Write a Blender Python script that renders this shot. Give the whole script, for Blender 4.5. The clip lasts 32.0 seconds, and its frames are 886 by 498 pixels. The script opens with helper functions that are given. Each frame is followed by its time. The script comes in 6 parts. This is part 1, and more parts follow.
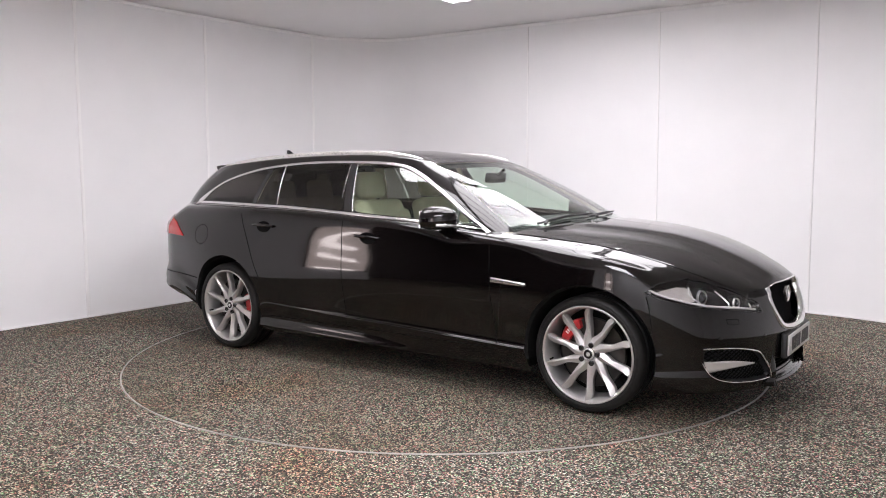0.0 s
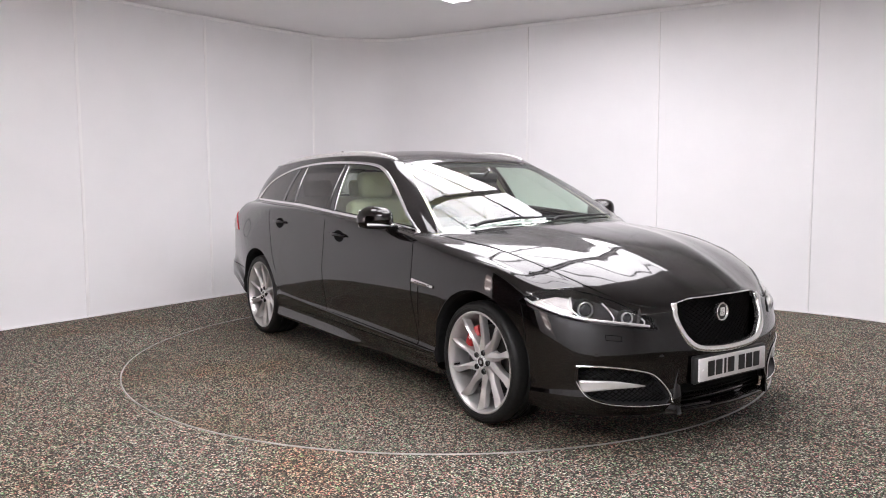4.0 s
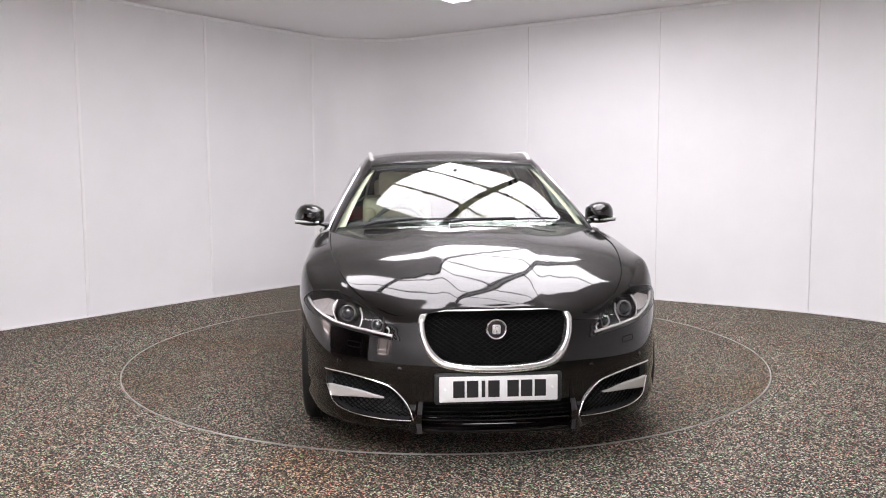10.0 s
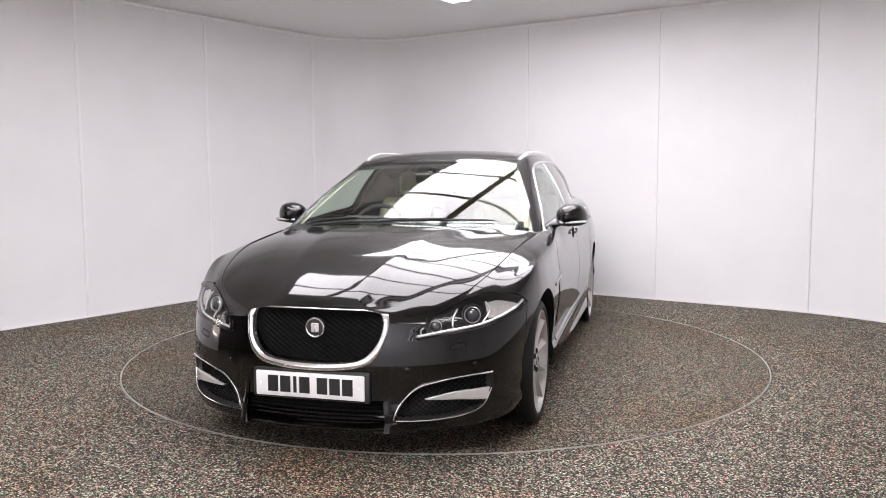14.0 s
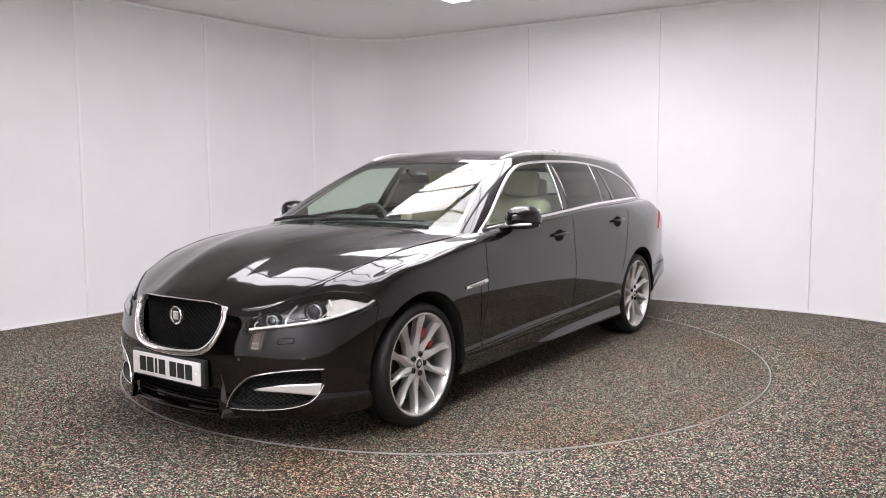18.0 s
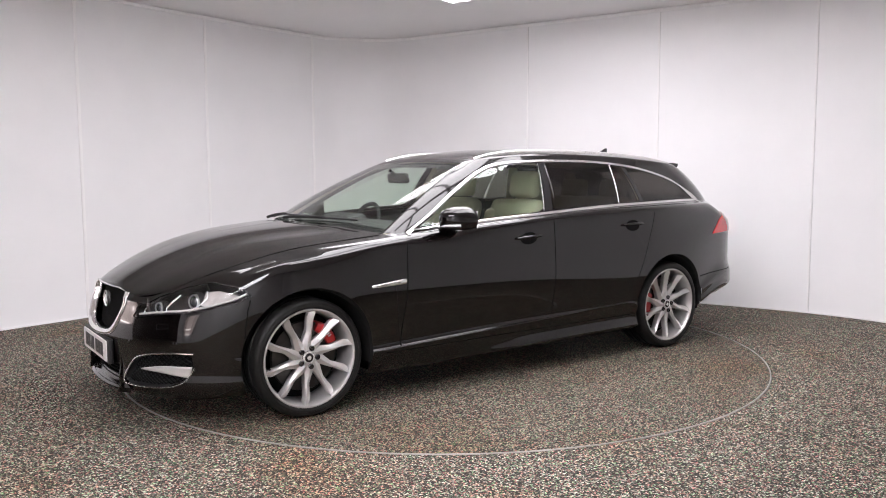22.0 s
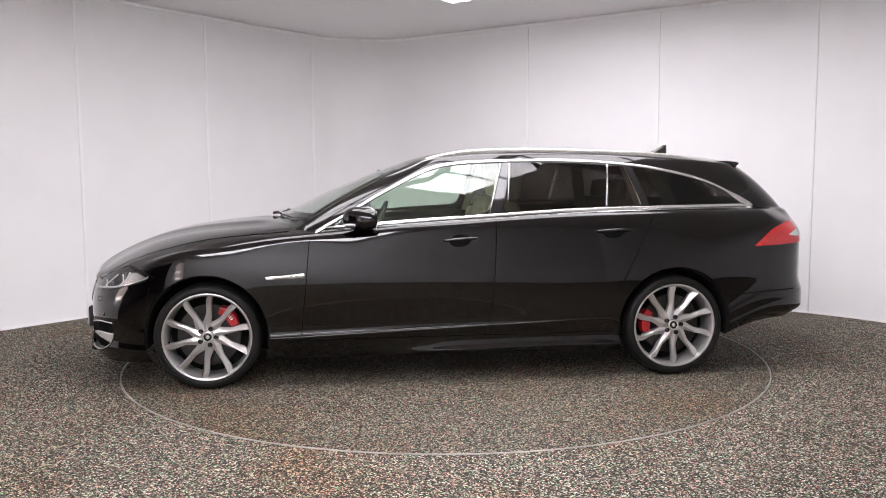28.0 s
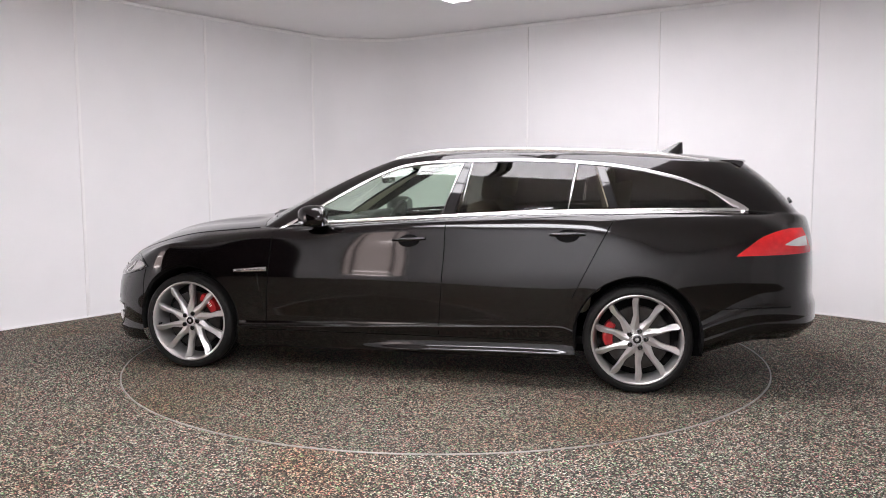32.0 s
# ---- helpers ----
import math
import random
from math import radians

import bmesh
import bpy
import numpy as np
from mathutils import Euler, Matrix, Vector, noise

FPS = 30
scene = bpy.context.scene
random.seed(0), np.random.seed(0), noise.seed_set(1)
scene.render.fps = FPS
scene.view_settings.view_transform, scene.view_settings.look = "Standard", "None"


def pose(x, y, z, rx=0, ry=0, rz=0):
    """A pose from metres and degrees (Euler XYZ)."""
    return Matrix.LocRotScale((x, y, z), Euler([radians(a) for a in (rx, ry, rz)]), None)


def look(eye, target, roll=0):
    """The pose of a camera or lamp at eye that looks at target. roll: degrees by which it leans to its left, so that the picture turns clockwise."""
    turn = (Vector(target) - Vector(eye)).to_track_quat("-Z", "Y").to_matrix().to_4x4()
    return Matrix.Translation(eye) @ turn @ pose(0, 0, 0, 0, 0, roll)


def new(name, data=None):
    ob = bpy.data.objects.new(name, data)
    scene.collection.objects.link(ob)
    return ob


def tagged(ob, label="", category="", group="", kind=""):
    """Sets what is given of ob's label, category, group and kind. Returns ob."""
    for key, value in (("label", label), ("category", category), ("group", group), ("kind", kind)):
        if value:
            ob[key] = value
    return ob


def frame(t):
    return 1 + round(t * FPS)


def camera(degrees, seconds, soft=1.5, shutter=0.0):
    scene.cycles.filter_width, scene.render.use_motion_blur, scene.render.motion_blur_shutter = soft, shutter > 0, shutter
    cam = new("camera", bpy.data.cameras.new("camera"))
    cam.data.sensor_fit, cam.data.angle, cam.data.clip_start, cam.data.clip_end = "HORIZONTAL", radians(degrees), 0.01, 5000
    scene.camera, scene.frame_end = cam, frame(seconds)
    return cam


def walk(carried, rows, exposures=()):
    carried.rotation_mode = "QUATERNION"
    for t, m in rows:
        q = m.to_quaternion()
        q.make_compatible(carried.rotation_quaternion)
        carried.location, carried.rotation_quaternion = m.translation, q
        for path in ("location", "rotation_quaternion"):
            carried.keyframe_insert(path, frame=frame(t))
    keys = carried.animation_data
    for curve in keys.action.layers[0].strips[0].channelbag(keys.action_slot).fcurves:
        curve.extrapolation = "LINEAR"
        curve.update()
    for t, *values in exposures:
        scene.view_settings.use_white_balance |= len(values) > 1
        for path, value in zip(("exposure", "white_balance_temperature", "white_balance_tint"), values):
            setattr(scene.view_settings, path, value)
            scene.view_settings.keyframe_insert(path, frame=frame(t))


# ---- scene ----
cam = camera(57.79, 32.0, soft=1.0)
EYE = Vector((0.0, -5.831, 1.2975))
AIM = EYE + Vector((-0.002262, 0.995503, -0.094731)) * 6.0
walk(cam, [(0, look(EYE, AIM, -0.282)), (32, look(EYE, AIM, -0.282))], [(0, 0.0, 6400, 16), (32, 0.0, 6400, 16)])


def car_angle(t):
    """Heading of the nose in degrees at t seconds: a steady clockwise turn."""
    return ((-1.2642e-05 * t + 7.93127e-04) * t - 0.01229118) * t * t - 4.94528 * t - 35.233


# ---- light and exposure ----
world = bpy.data.worlds.new("world")
scene.world = world
world.use_nodes = True
world.node_tree.nodes["Background"].inputs[0].default_value = (0.75, 0.75, 0.8, 1)
world.node_tree.nodes["Background"].inputs[1].default_value = 0.05
PANEL_GLOW = 9.7
FRONT_FILL_GLOW = 20.0


# ---- materials ----
def material(name, color=(0.5, 0.5, 0.5), rough=0.5, metal=0.0, coat=0.0, coat_rough=0.03, spec=0.5):
    m = bpy.data.materials.new(name)
    m.use_nodes = True
    b = m.node_tree.nodes["Principled BSDF"]
    b.inputs["Base Color"].default_value = (*color, 1)
    b.inputs["Roughness"].default_value = rough
    b.inputs["Metallic"].default_value = metal
    b.inputs["Coat Weight"].default_value = coat
    b.inputs["Coat Roughness"].default_value = coat_rough
    b.inputs["Specular IOR Level"].default_value = spec
    return m


def shader(m):
    return m.node_tree.nodes["Principled BSDF"]


def node(m, kind, **values):
    n = m.node_tree.nodes.new(kind)
    for key, value in values.items():
        n.inputs[key.replace("_", " ")].default_value = value
    return n


def link(m, a, b):
    m.node_tree.links.new(a, b)


def ramp(m, source, stops):
    r = m.node_tree.nodes.new("ShaderNodeValToRGB")
    els = r.color_ramp.elements
    while len(els) < len(stops):
        els.new(0.5)
    for e, (p, c) in zip(els, stops):
        e.position, e.color = p, (*c, 1)
    link(m, source, r.inputs[0])
    return r


def coords(m, kind="Object"):
    return m.node_tree.nodes.new("ShaderNodeTexCoord").outputs[kind]


def noisy(m, scale, detail=4.0, rough=0.55, kind="Object"):
    n = node(m, "ShaderNodeTexNoise", Scale=scale, Detail=detail, Roughness=rough)
    link(m, coords(m, kind), n.inputs["Vector"])
    return n.outputs["Fac"]


def bumped(m, source, strength, distance=0.002):
    b = node(m, "ShaderNodeBump", Strength=strength, Distance=distance)
    link(m, source, b.inputs["Height"])
    link(m, b.outputs[0], shader(m).inputs["Normal"])
    return m


def varied(m, scale, low, high, rough=None):
    """Soft two-tone variation of the base colour, and of the roughness where given."""
    f = noisy(m, scale)
    link(m, ramp(m, f, [(0.3, low), (0.7, high)]).outputs[0], shader(m).inputs["Base Color"])
    if rough:
        link(m, ramp(m, noisy(m, scale * 2.7), [(0.3, (rough[0],) * 3), (0.7, (rough[1],) * 3)]).outputs[0], shader(m).inputs["Roughness"])
    return m


PAINT = material("black_paint", (0.0018, 0.001, 0.0011), 0.38, 0.4, 1.0, 0.05, 0.05)
varied(PAINT, 900.0, (0.0014, 0.0007, 0.0008), (0.0026, 0.0015, 0.0016), (0.32, 0.42))
shader(PAINT).inputs["Coat IOR"].default_value = 1.52
GLOSS_BLACK = material("gloss_black_trim", (0.008, 0.008, 0.009), 0.08, 0.0, 0.6)
SATIN_BLACK = varied(material("satin_black_plastic", (0.014, 0.014, 0.015), 0.5), 120.0, (0.011, 0.011, 0.012), (0.02, 0.02, 0.021), (0.42, 0.6))
DARK = varied(material("dark_underside", (0.006, 0.006, 0.006), 0.85, spec=0.2), 40.0, (0.004, 0.004, 0.004), (0.009, 0.009, 0.009))
SHUT = material("shut_line_shadow_gap", (0.003, 0.003, 0.003), 0.8, spec=0.1)
CHROME = varied(material("bright_chrome", (0.78, 0.77, 0.765), 0.14, 0.92), 60.0, (0.74, 0.73, 0.73), (0.82, 0.81, 0.8), (0.12, 0.2))
SATIN = varied(material("satin_aluminium", (0.8, 0.79, 0.78), 0.3, 0.7), 80.0, (0.74, 0.73, 0.73), (0.84, 0.83, 0.82), (0.24, 0.36))
ALLOY = varied(material("silver_alloy_paint", (0.55, 0.535, 0.525), 0.3, 0.65, 0.5, 0.06), 300.0, (0.51, 0.495, 0.485), (0.59, 0.575, 0.565))
ALLOY_DARK = varied(material("grey_alloy_barrel", (0.1, 0.097, 0.095), 0.5, 0.7), 90.0, (0.07, 0.068, 0.065), (0.13, 0.125, 0.12))
TYRE = varied(material("tyre_rubber", (0.009, 0.009, 0.009), 0.5, spec=0.25), 60.0, (0.007, 0.007, 0.007), (0.013, 0.0125, 0.012), (0.42, 0.6))
STEEL = varied(material("brake_disc_steel", (0.05, 0.048, 0.046), 0.4, 0.9), 12.0, (0.035, 0.033, 0.031), (0.065, 0.062, 0.06))
CALIPER = varied(material("red_caliper_paint", (0.4, 0.008, 0.012), 0.35, 0.0, 0.5), 50.0, (0.34, 0.007, 0.01), (0.44, 0.011, 0.014))
PLATE_WHITE = varied(material("white_number_plate", (0.78, 0.77, 0.76), 0.35), 30.0, (0.75, 0.74, 0.735), (0.81, 0.8, 0.79))
INK = material("black_plate_ink", (0.012, 0.012, 0.012), 0.4)
LEATHER = bumped(varied(material("cream_leather", (0.6, 0.54, 0.4), 0.48), 14.0, (0.55, 0.49, 0.36), (0.64, 0.58, 0.44), (0.4, 0.58)), noisy(bpy.data.materials["cream_leather"], 260.0), 0.25, 0.001)
CLOTH = varied(material("pale_headliner_cloth", (0.62, 0.58, 0.46), 0.9), 90.0, (0.58, 0.54, 0.42), (0.66, 0.62, 0.5))
DASH = bumped(varied(material("black_dash_leather", (0.02, 0.02, 0.021), 0.55), 40.0, (0.016, 0.016, 0.017), (0.028, 0.028, 0.028)), noisy(bpy.data.materials["black_dash_leather"], 300.0), 0.3, 0.001)
CARPET = varied(material("dark_cabin_carpet", (0.03, 0.028, 0.026), 0.95), 200.0, (0.02, 0.019, 0.018), (0.045, 0.042, 0.04))
LAMP_CHROME = varied(material("lamp_reflector_chrome", (0.85, 0.85, 0.85), 0.28, 0.75), 30.0, (0.8, 0.8, 0.8), (0.9, 0.9, 0.9))
LAMP_GREY = varied(material("lamp_bezel_grey", (0.04, 0.038, 0.038), 0.3, 0.3), 40.0, (0.03, 0.028, 0.028), (0.055, 0.052, 0.052))
RIM = varied(material("worn_edge_metal", (0.36, 0.345, 0.33), 0.5, 0.4), 3.0, (0.22, 0.21, 0.2), (0.48, 0.46, 0.44), (0.4, 0.6))
SILVER = material("silver_bumper_paint", (0.78, 0.77, 0.76), 0.22, 0.6, 0.5)
LENS = material("projector_lens", (0.035, 0.036, 0.04), 0.03, 0.0, 1.0)
RED_LENS = varied(material("red_lamp_lens", (0.58, 0.009, 0.012), 0.1, 0.0, 0.6), 30.0, (0.5, 0.007, 0.01), (0.64, 0.012, 0.015))
CLEAR_LENS = material("clear_lamp_lens", (0.7, 0.69, 0.68), 0.1, 0.2, 1.0)
PALE_REFLECTOR = varied(material("pale_lamp_reflector", (0.5, 0.47, 0.46), 0.35, 0.4), 25.0, (0.42, 0.395, 0.385), (0.58, 0.55, 0.54))
WHITE_LENS = varied(material("white_indicator_lens", (0.75, 0.75, 0.75), 0.2, 0.0, 1.0), 60.0, (0.7, 0.7, 0.7), (0.8, 0.8, 0.8))


def glass(name, tint, ior=0.06):
    """A thin pane: tinted see-through, with gloss that rises towards the edge-on view; ior: the gloss seen square on."""
    m = bpy.data.materials.new(name)
    m.use_nodes = True
    m.node_tree.nodes.clear()
    out = m.node_tree.nodes.new("ShaderNodeOutputMaterial")
    mix = m.node_tree.nodes.new("ShaderNodeMixShader")
    through_pane = node(m, "ShaderNodeBsdfTransparent", Color=(*tint, 1))
    gloss = node(m, "ShaderNodeBsdfGlossy", Color=(1, 1, 1, 1), Roughness=0.0)
    facing = node(m, "ShaderNodeLayerWeight", Blend=0.5)
    steep = m.node_tree.nodes.new("ShaderNodeMath")
    steep.operation = "POWER"
    steep.inputs[1].default_value = 5.0
    link(m, facing.outputs["Facing"], steep.inputs[0])
    scaled = m.node_tree.nodes.new("ShaderNodeMath")
    scaled.operation = "MULTIPLY_ADD"
    scaled.inputs[1].default_value, scaled.inputs[2].default_value = 1 - ior, ior
    link(m, steep.outputs[0], scaled.inputs[0])
    link(m, scaled.outputs[0], mix.inputs[0])
    link(m, through_pane.outputs[0], mix.inputs[1])
    link(m, gloss.outputs[0], mix.inputs[2])
    link(m, mix.outputs[0], out.inputs[0])
    return m


CLEAR_GLASS = glass("clear_car_glass", (0.88, 0.95, 0.90), 0.055)
PRIVACY_GLASS = glass("dark_privacy_glass", (0.4, 0.385, 0.37), 0.04)
LAMP_GLASS = glass("clear_lamp_cover", (0.97, 0.97, 0.97), 0.03)

# walls and ceiling: white satin sheet with faint soiling
WALL = varied(material("white_wall_sheet", (0.88, 0.875, 0.885), 0.42, spec=0.35), 1.6, (0.865, 0.86, 0.87), (0.9, 0.892, 0.9), (0.36, 0.5))
bumped(WALL, noisy(WALL, 1.1, 2.0), 0.25, 0.01)
CEILING = bumped(varied(material("white_ceiling_paint", (0.88, 0.87, 0.875), 0.6), 1.2, (0.89, 0.88, 0.885), (0.92, 0.91, 0.915)), noisy(bpy.data.materials["white_ceiling_paint"], 300.0), 0.1, 0.001)
TRIM_WHITE = varied(material("white_joint_strip", (0.93, 0.92, 0.92), 0.3), 4.0, (0.91, 0.9, 0.9), (0.95, 0.94, 0.94))
GROOVE = material("grey_joint_shadow_line", (0.76, 0.755, 0.76), 0.7)
BEAM = material("grey_light_frame", (0.12, 0.12, 0.12), 0.5, 0.3)

GLOW = bpy.data.materials.new("lit_ceiling_diffuser")
GLOW.use_nodes = True
shader(GLOW).inputs["Base Color"].default_value = (0.8, 0.8, 0.8, 1)
shader(GLOW).inputs["Emission Color"].default_value = (1.0, 0.985, 0.985, 1)
shader(GLOW).inputs["Emission Strength"].default_value = PANEL_GLOW


def glowing(name, color, strength):
    m = material(name, (0.7, 0.7, 0.7), 0.5)
    shader(m).inputs["Emission Color"].default_value = (*color, 1)
    shader(m).inputs["Emission Strength"].default_value = strength
    return m


# glow of the added fill bank, set to lift walls and camera-facing parts
GLOW_FILL = glowing("fill_diffuser", (0.975, 0.985, 1.0), FRONT_FILL_GLOW)
WARM = glowing("warm_frosted_pane", (1.0, 0.8, 0.72), 3.0)
TUBE = glowing("warm_lamp_tube", (1.0, 0.9, 0.85), 13.0)
# near-black so that the bay looks unlit: the shade is in the colour
BAY = varied(material("unlit_bay_dark", (0.03, 0.03, 0.03), 0.8), 2.0, (0.025, 0.025, 0.025), (0.04, 0.04, 0.04))


def flecked_floor(name, gap, dark, light):
    """Dark bonded-stone vinyl with small grey, green, brown and reddish flecks."""
    m = material(name, (0.08, 0.08, 0.08), 0.75, spec=0.25)
    c = coords(m)
    big = node(m, "ShaderNodeTexVoronoi", Scale=155.0)
    small = node(m, "ShaderNodeTexVoronoi", Scale=300.0)
    link(m, c, big.inputs["Vector"])
    link(m, c, small.inputs["Vector"])
    sep = m.node_tree.nodes.new("ShaderNodeSeparateColor")
    link(m, big.outputs["Color"], sep.inputs[0])
    stones = ramp(m, sep.outputs[0], [(0.0, dark), (0.4, (0.022, 0.022, 0.022)), (0.6, (0.1, 0.096, 0.092)), (0.8, (0.36, 0.35, 0.335)), (1.0, light)])
    tint = ramp(m, sep.outputs[1], [(0.0, (0.32, 0.9, 0.4)), (0.22, (0.85, 1.0, 0.88)), (0.5, (1, 0.97, 0.96)), (0.75, (1.0, 0.75, 0.58)), (1.0, (1.0, 0.33, 0.4))])
    mul = m.node_tree.nodes.new("ShaderNodeMix")
    mul.data_type, mul.blend_type = "RGBA", "MULTIPLY"
    mul.inputs[0].default_value = 1.0
    link(m, stones.outputs[0], mul.inputs[6])
    link(m, tint.outputs[0], mul.inputs[7])
    grain = ramp(m, small.outputs["Distance"], [(0.2, (1.05, 1.05, 1.05)), (0.75, (gap, gap, gap))])
    mul2 = m.node_tree.nodes.new("ShaderNodeMix")
    mul2.data_type, mul2.blend_type = "RGBA", "MULTIPLY"
    mul2.inputs[0].default_value = 1.0
    link(m, mul.outputs[2], mul2.inputs[6])
    link(m, grain.outputs[0], mul2.inputs[7])
    soil = ramp(m, noisy(m, 0.9, 5.0), [(0.3, (0.98, 0.76, 0.56)), (0.46, (1.02, 0.95, 0.88)), (0.7, (1.1, 1.07, 1.04))])
    mul3 = m.node_tree.nodes.new("ShaderNodeMix")
    mul3.data_type, mul3.blend_type = "RGBA", "MULTIPLY"
    mul3.inputs[0].default_value = 1.0
    link(m, mul2.outputs[2], mul3.inputs[6])
    link(m, soil.outputs[0], mul3.inputs[7])
    link(m, mul3.outputs[2], shader(m).inputs["Base Color"])
    return bumped(m, big.outputs["Distance"], 0.5, 0.004)


FLOOR = flecked_floor("flecked_floor", 0.55, (0.008, 0.008, 0.008), (0.9, 0.88, 0.85))
DISC = flecked_floor("flecked_turntable", 0.45, (0.009, 0.0085, 0.008), (0.6, 0.56, 0.5))


# ---- building blocks ----
def thing(name, label, category, group="", kind="", at=(0, 0, 0)):
    ob = new(name)
    ob.location = at
    return tagged(ob, label, category, group, kind)


def mesh_ob(name, verts, faces, mat, parent=None, label="", smooth=True, normals=None):
    me = bpy.data.meshes.new(name)
    me.from_pydata([tuple(v) for v in verts], [], [tuple(f) for f in faces])
    me.update()
    me.materials.append(mat)
    me.polygons.foreach_set("use_smooth", [smooth] * len(me.polygons))
    if normals is not None:
        me.normals_split_custom_set_from_vertices([tuple(n) for n in normals])
    ob = new(name, me)
    if parent:
        ob.parent = parent
    return tagged(ob, label)


def part(name, bm, mat, parent=None, label="", smooth=True, sharp=35):
    """Links a bmesh as one mesh object under a thing or a part."""
    bm.normal_update()
    for f in bm.faces:
        f.smooth = smooth
    if smooth:
        for e in bm.edges:
            if len(e.link_faces) == 2 and e.calc_face_angle(0) > radians(sharp):
                e.smooth = False
    me = bpy.data.meshes.new(name)
    bm.to_mesh(me)
    bm.free()
    me.materials.append(mat)
    ob = new(name, me)
    if parent:
        ob.parent = parent
    return tagged(ob, label)


def box(bm, size, at=(0, 0, 0), turn=None, bevel=0.0, segments=2):
    m = Matrix.Translation(at) @ (turn.to_4x4() if turn else Matrix()) @ Matrix.Diagonal((*size, 1))
    made = bmesh.ops.create_cube(bm, size=1, matrix=m)
    if bevel:
        edges = list({e for v in made["verts"] for e in v.link_edges})
        bmesh.ops.bevel(bm, geom=edges, offset=bevel, segments=segments, affect="EDGES", profile=0.5)
    return bm


def lathe(bm, profile, steps=48, axis="Y", closed=False):
    """Turns a profile of (radius, along) round an axis."""
    rings = []
    for r, a in profile:
        ring = []
        for i in range(steps):
            q = 2 * math.pi * i / steps
            c, s = r * math.cos(q), r * math.sin(q)
            ring.append(bm.verts.new((c, a, s) if axis == "Y" else (a, c, s) if axis == "X" else (c, s, a)))
        rings.append(ring)
    pairs = list(zip(rings, rings[1:])) + ([(rings[-1], rings[0])] if closed else [])
    for p, q in pairs:
        for i in range(steps):
            j = (i + 1) % steps
            bm.faces.new((p[i], p[j], q[j], q[i]))
    return bm


def cap_disc(bm, radius, at, steps=32, axis="Y"):
    vs = []
    for i in range(steps):
        q = 2 * math.pi * i / steps
        c, s = radius * math.cos(q), radius * math.sin(q)
        vs.append(bm.verts.new((at[0] + c, at[1], at[2] + s) if axis == "Y" else (at[0], at[1] + c, at[2] + s) if axis == "X" else (at[0] + c, at[1] + s, at[2])))
    bm.faces.new(vs)
    return bm


def tube(bm, points, radius, sides=8, taper=None):
    """A round bar along points."""
    pts = [Vector(p) for p in points]
    rings = []
    for i, p in enumerate(pts):
        d = (pts[min(i + 1, len(pts) - 1)] - pts[max(i - 1, 0)]).normalized()
        a = d.orthogonal().normalized() if i == 0 else (a - d * a.dot(d)).normalized()
        b = d.cross(a)
        r = radius if taper is None else radius + (taper - radius) * i / (len(pts) - 1)
        rings.append([bm.verts.new(p + (a * math.cos(q) + b * math.sin(q)) * r) for q in [2 * math.pi * k / sides for k in range(sides)]])
    for p, q in zip(rings, rings[1:]):
        for i in range(sides):
            j = (i + 1) % sides
            bm.faces.new((p[i], p[j], q[j], q[i]))
    bm.faces.new(rings[0][::-1])
    bm.faces.new(rings[-1])
    return bm


def smoothstep(a, b, x):
    t = np.clip((np.asarray(x, float) - a) / (b - a), 0, 1)
    return t * t * (3 - 2 * t)


def spline(knots, u):
    """Smooth curve through knots, at u in knot numbers (an array or a number)."""
    k = np.asarray(knots, float)
    u = np.clip(np.asarray(u, float), 0, len(k) - 1)
    i = np.minimum(u.astype(int), len(k) - 2)
    t = (u - i)[..., None]
    get = lambda j: k[np.clip(j, 0, len(k) - 1)]
    p1, p2 = get(i), get(i + 1)
    p0 = np.where((i == 0)[..., None], 2 * p1 - p2, get(i - 1))
    p3 = np.where((i + 2 > len(k) - 1)[..., None], 2 * p2 - p1, get(i + 2))
    if k.shape[-1] > 1:
        # curves that end on the middle plane of the car run on as their own mirror image
        mirror = np.array([1, -1, 1])[:k.shape[-1]]
        if k[0][1] == 0:
            p0 = np.where((i == 0)[..., None], p2 * mirror, p0)
        if k[-1][1] == 0:
            p3 = np.where((i + 2 > len(k) - 1)[..., None], p1 * mirror, p3)
    return 0.5 * (2 * p1 + (p2 - p0) * t + (2 * p0 - 5 * p1 + 4 * p2 - p3) * t ** 2 + (3 * p1 - p0 - 3 * p2 + p3) * t ** 3)


# ---- the room ----
# a rounded, sheet-clad studio: left wall, rounded far corner, right wall, and round again behind the camera
ROOM_Z = 2.9
LEFT_WAY, RIGHT_WAY = Vector((0.605, 0.796, 0)).normalized(), Vector((0.838, -0.546, 0)).normalized()


def room_outline():
    k = [(-3.3, -6.45), (-4.3, -5.9), (-4.75, -4.6), (-4.8, -2.6), (-4.62, -1.1), (-4.2, 0.08), (-3.72, 0.78), (-3.25, 1.39), (-2.44, 2.52), (-1.53, 3.66),
         (-1.12, 3.92), (-0.62, 3.99), (-0.1, 3.72), (0.91, 3.06), (2.13, 2.27), (3.32, 1.45), (3.9, 0.72), (4.4, -0.5), (4.75, -2.4), (4.8, -4.4), (4.35, -5.9), (3.3, -6.45)]
    return k


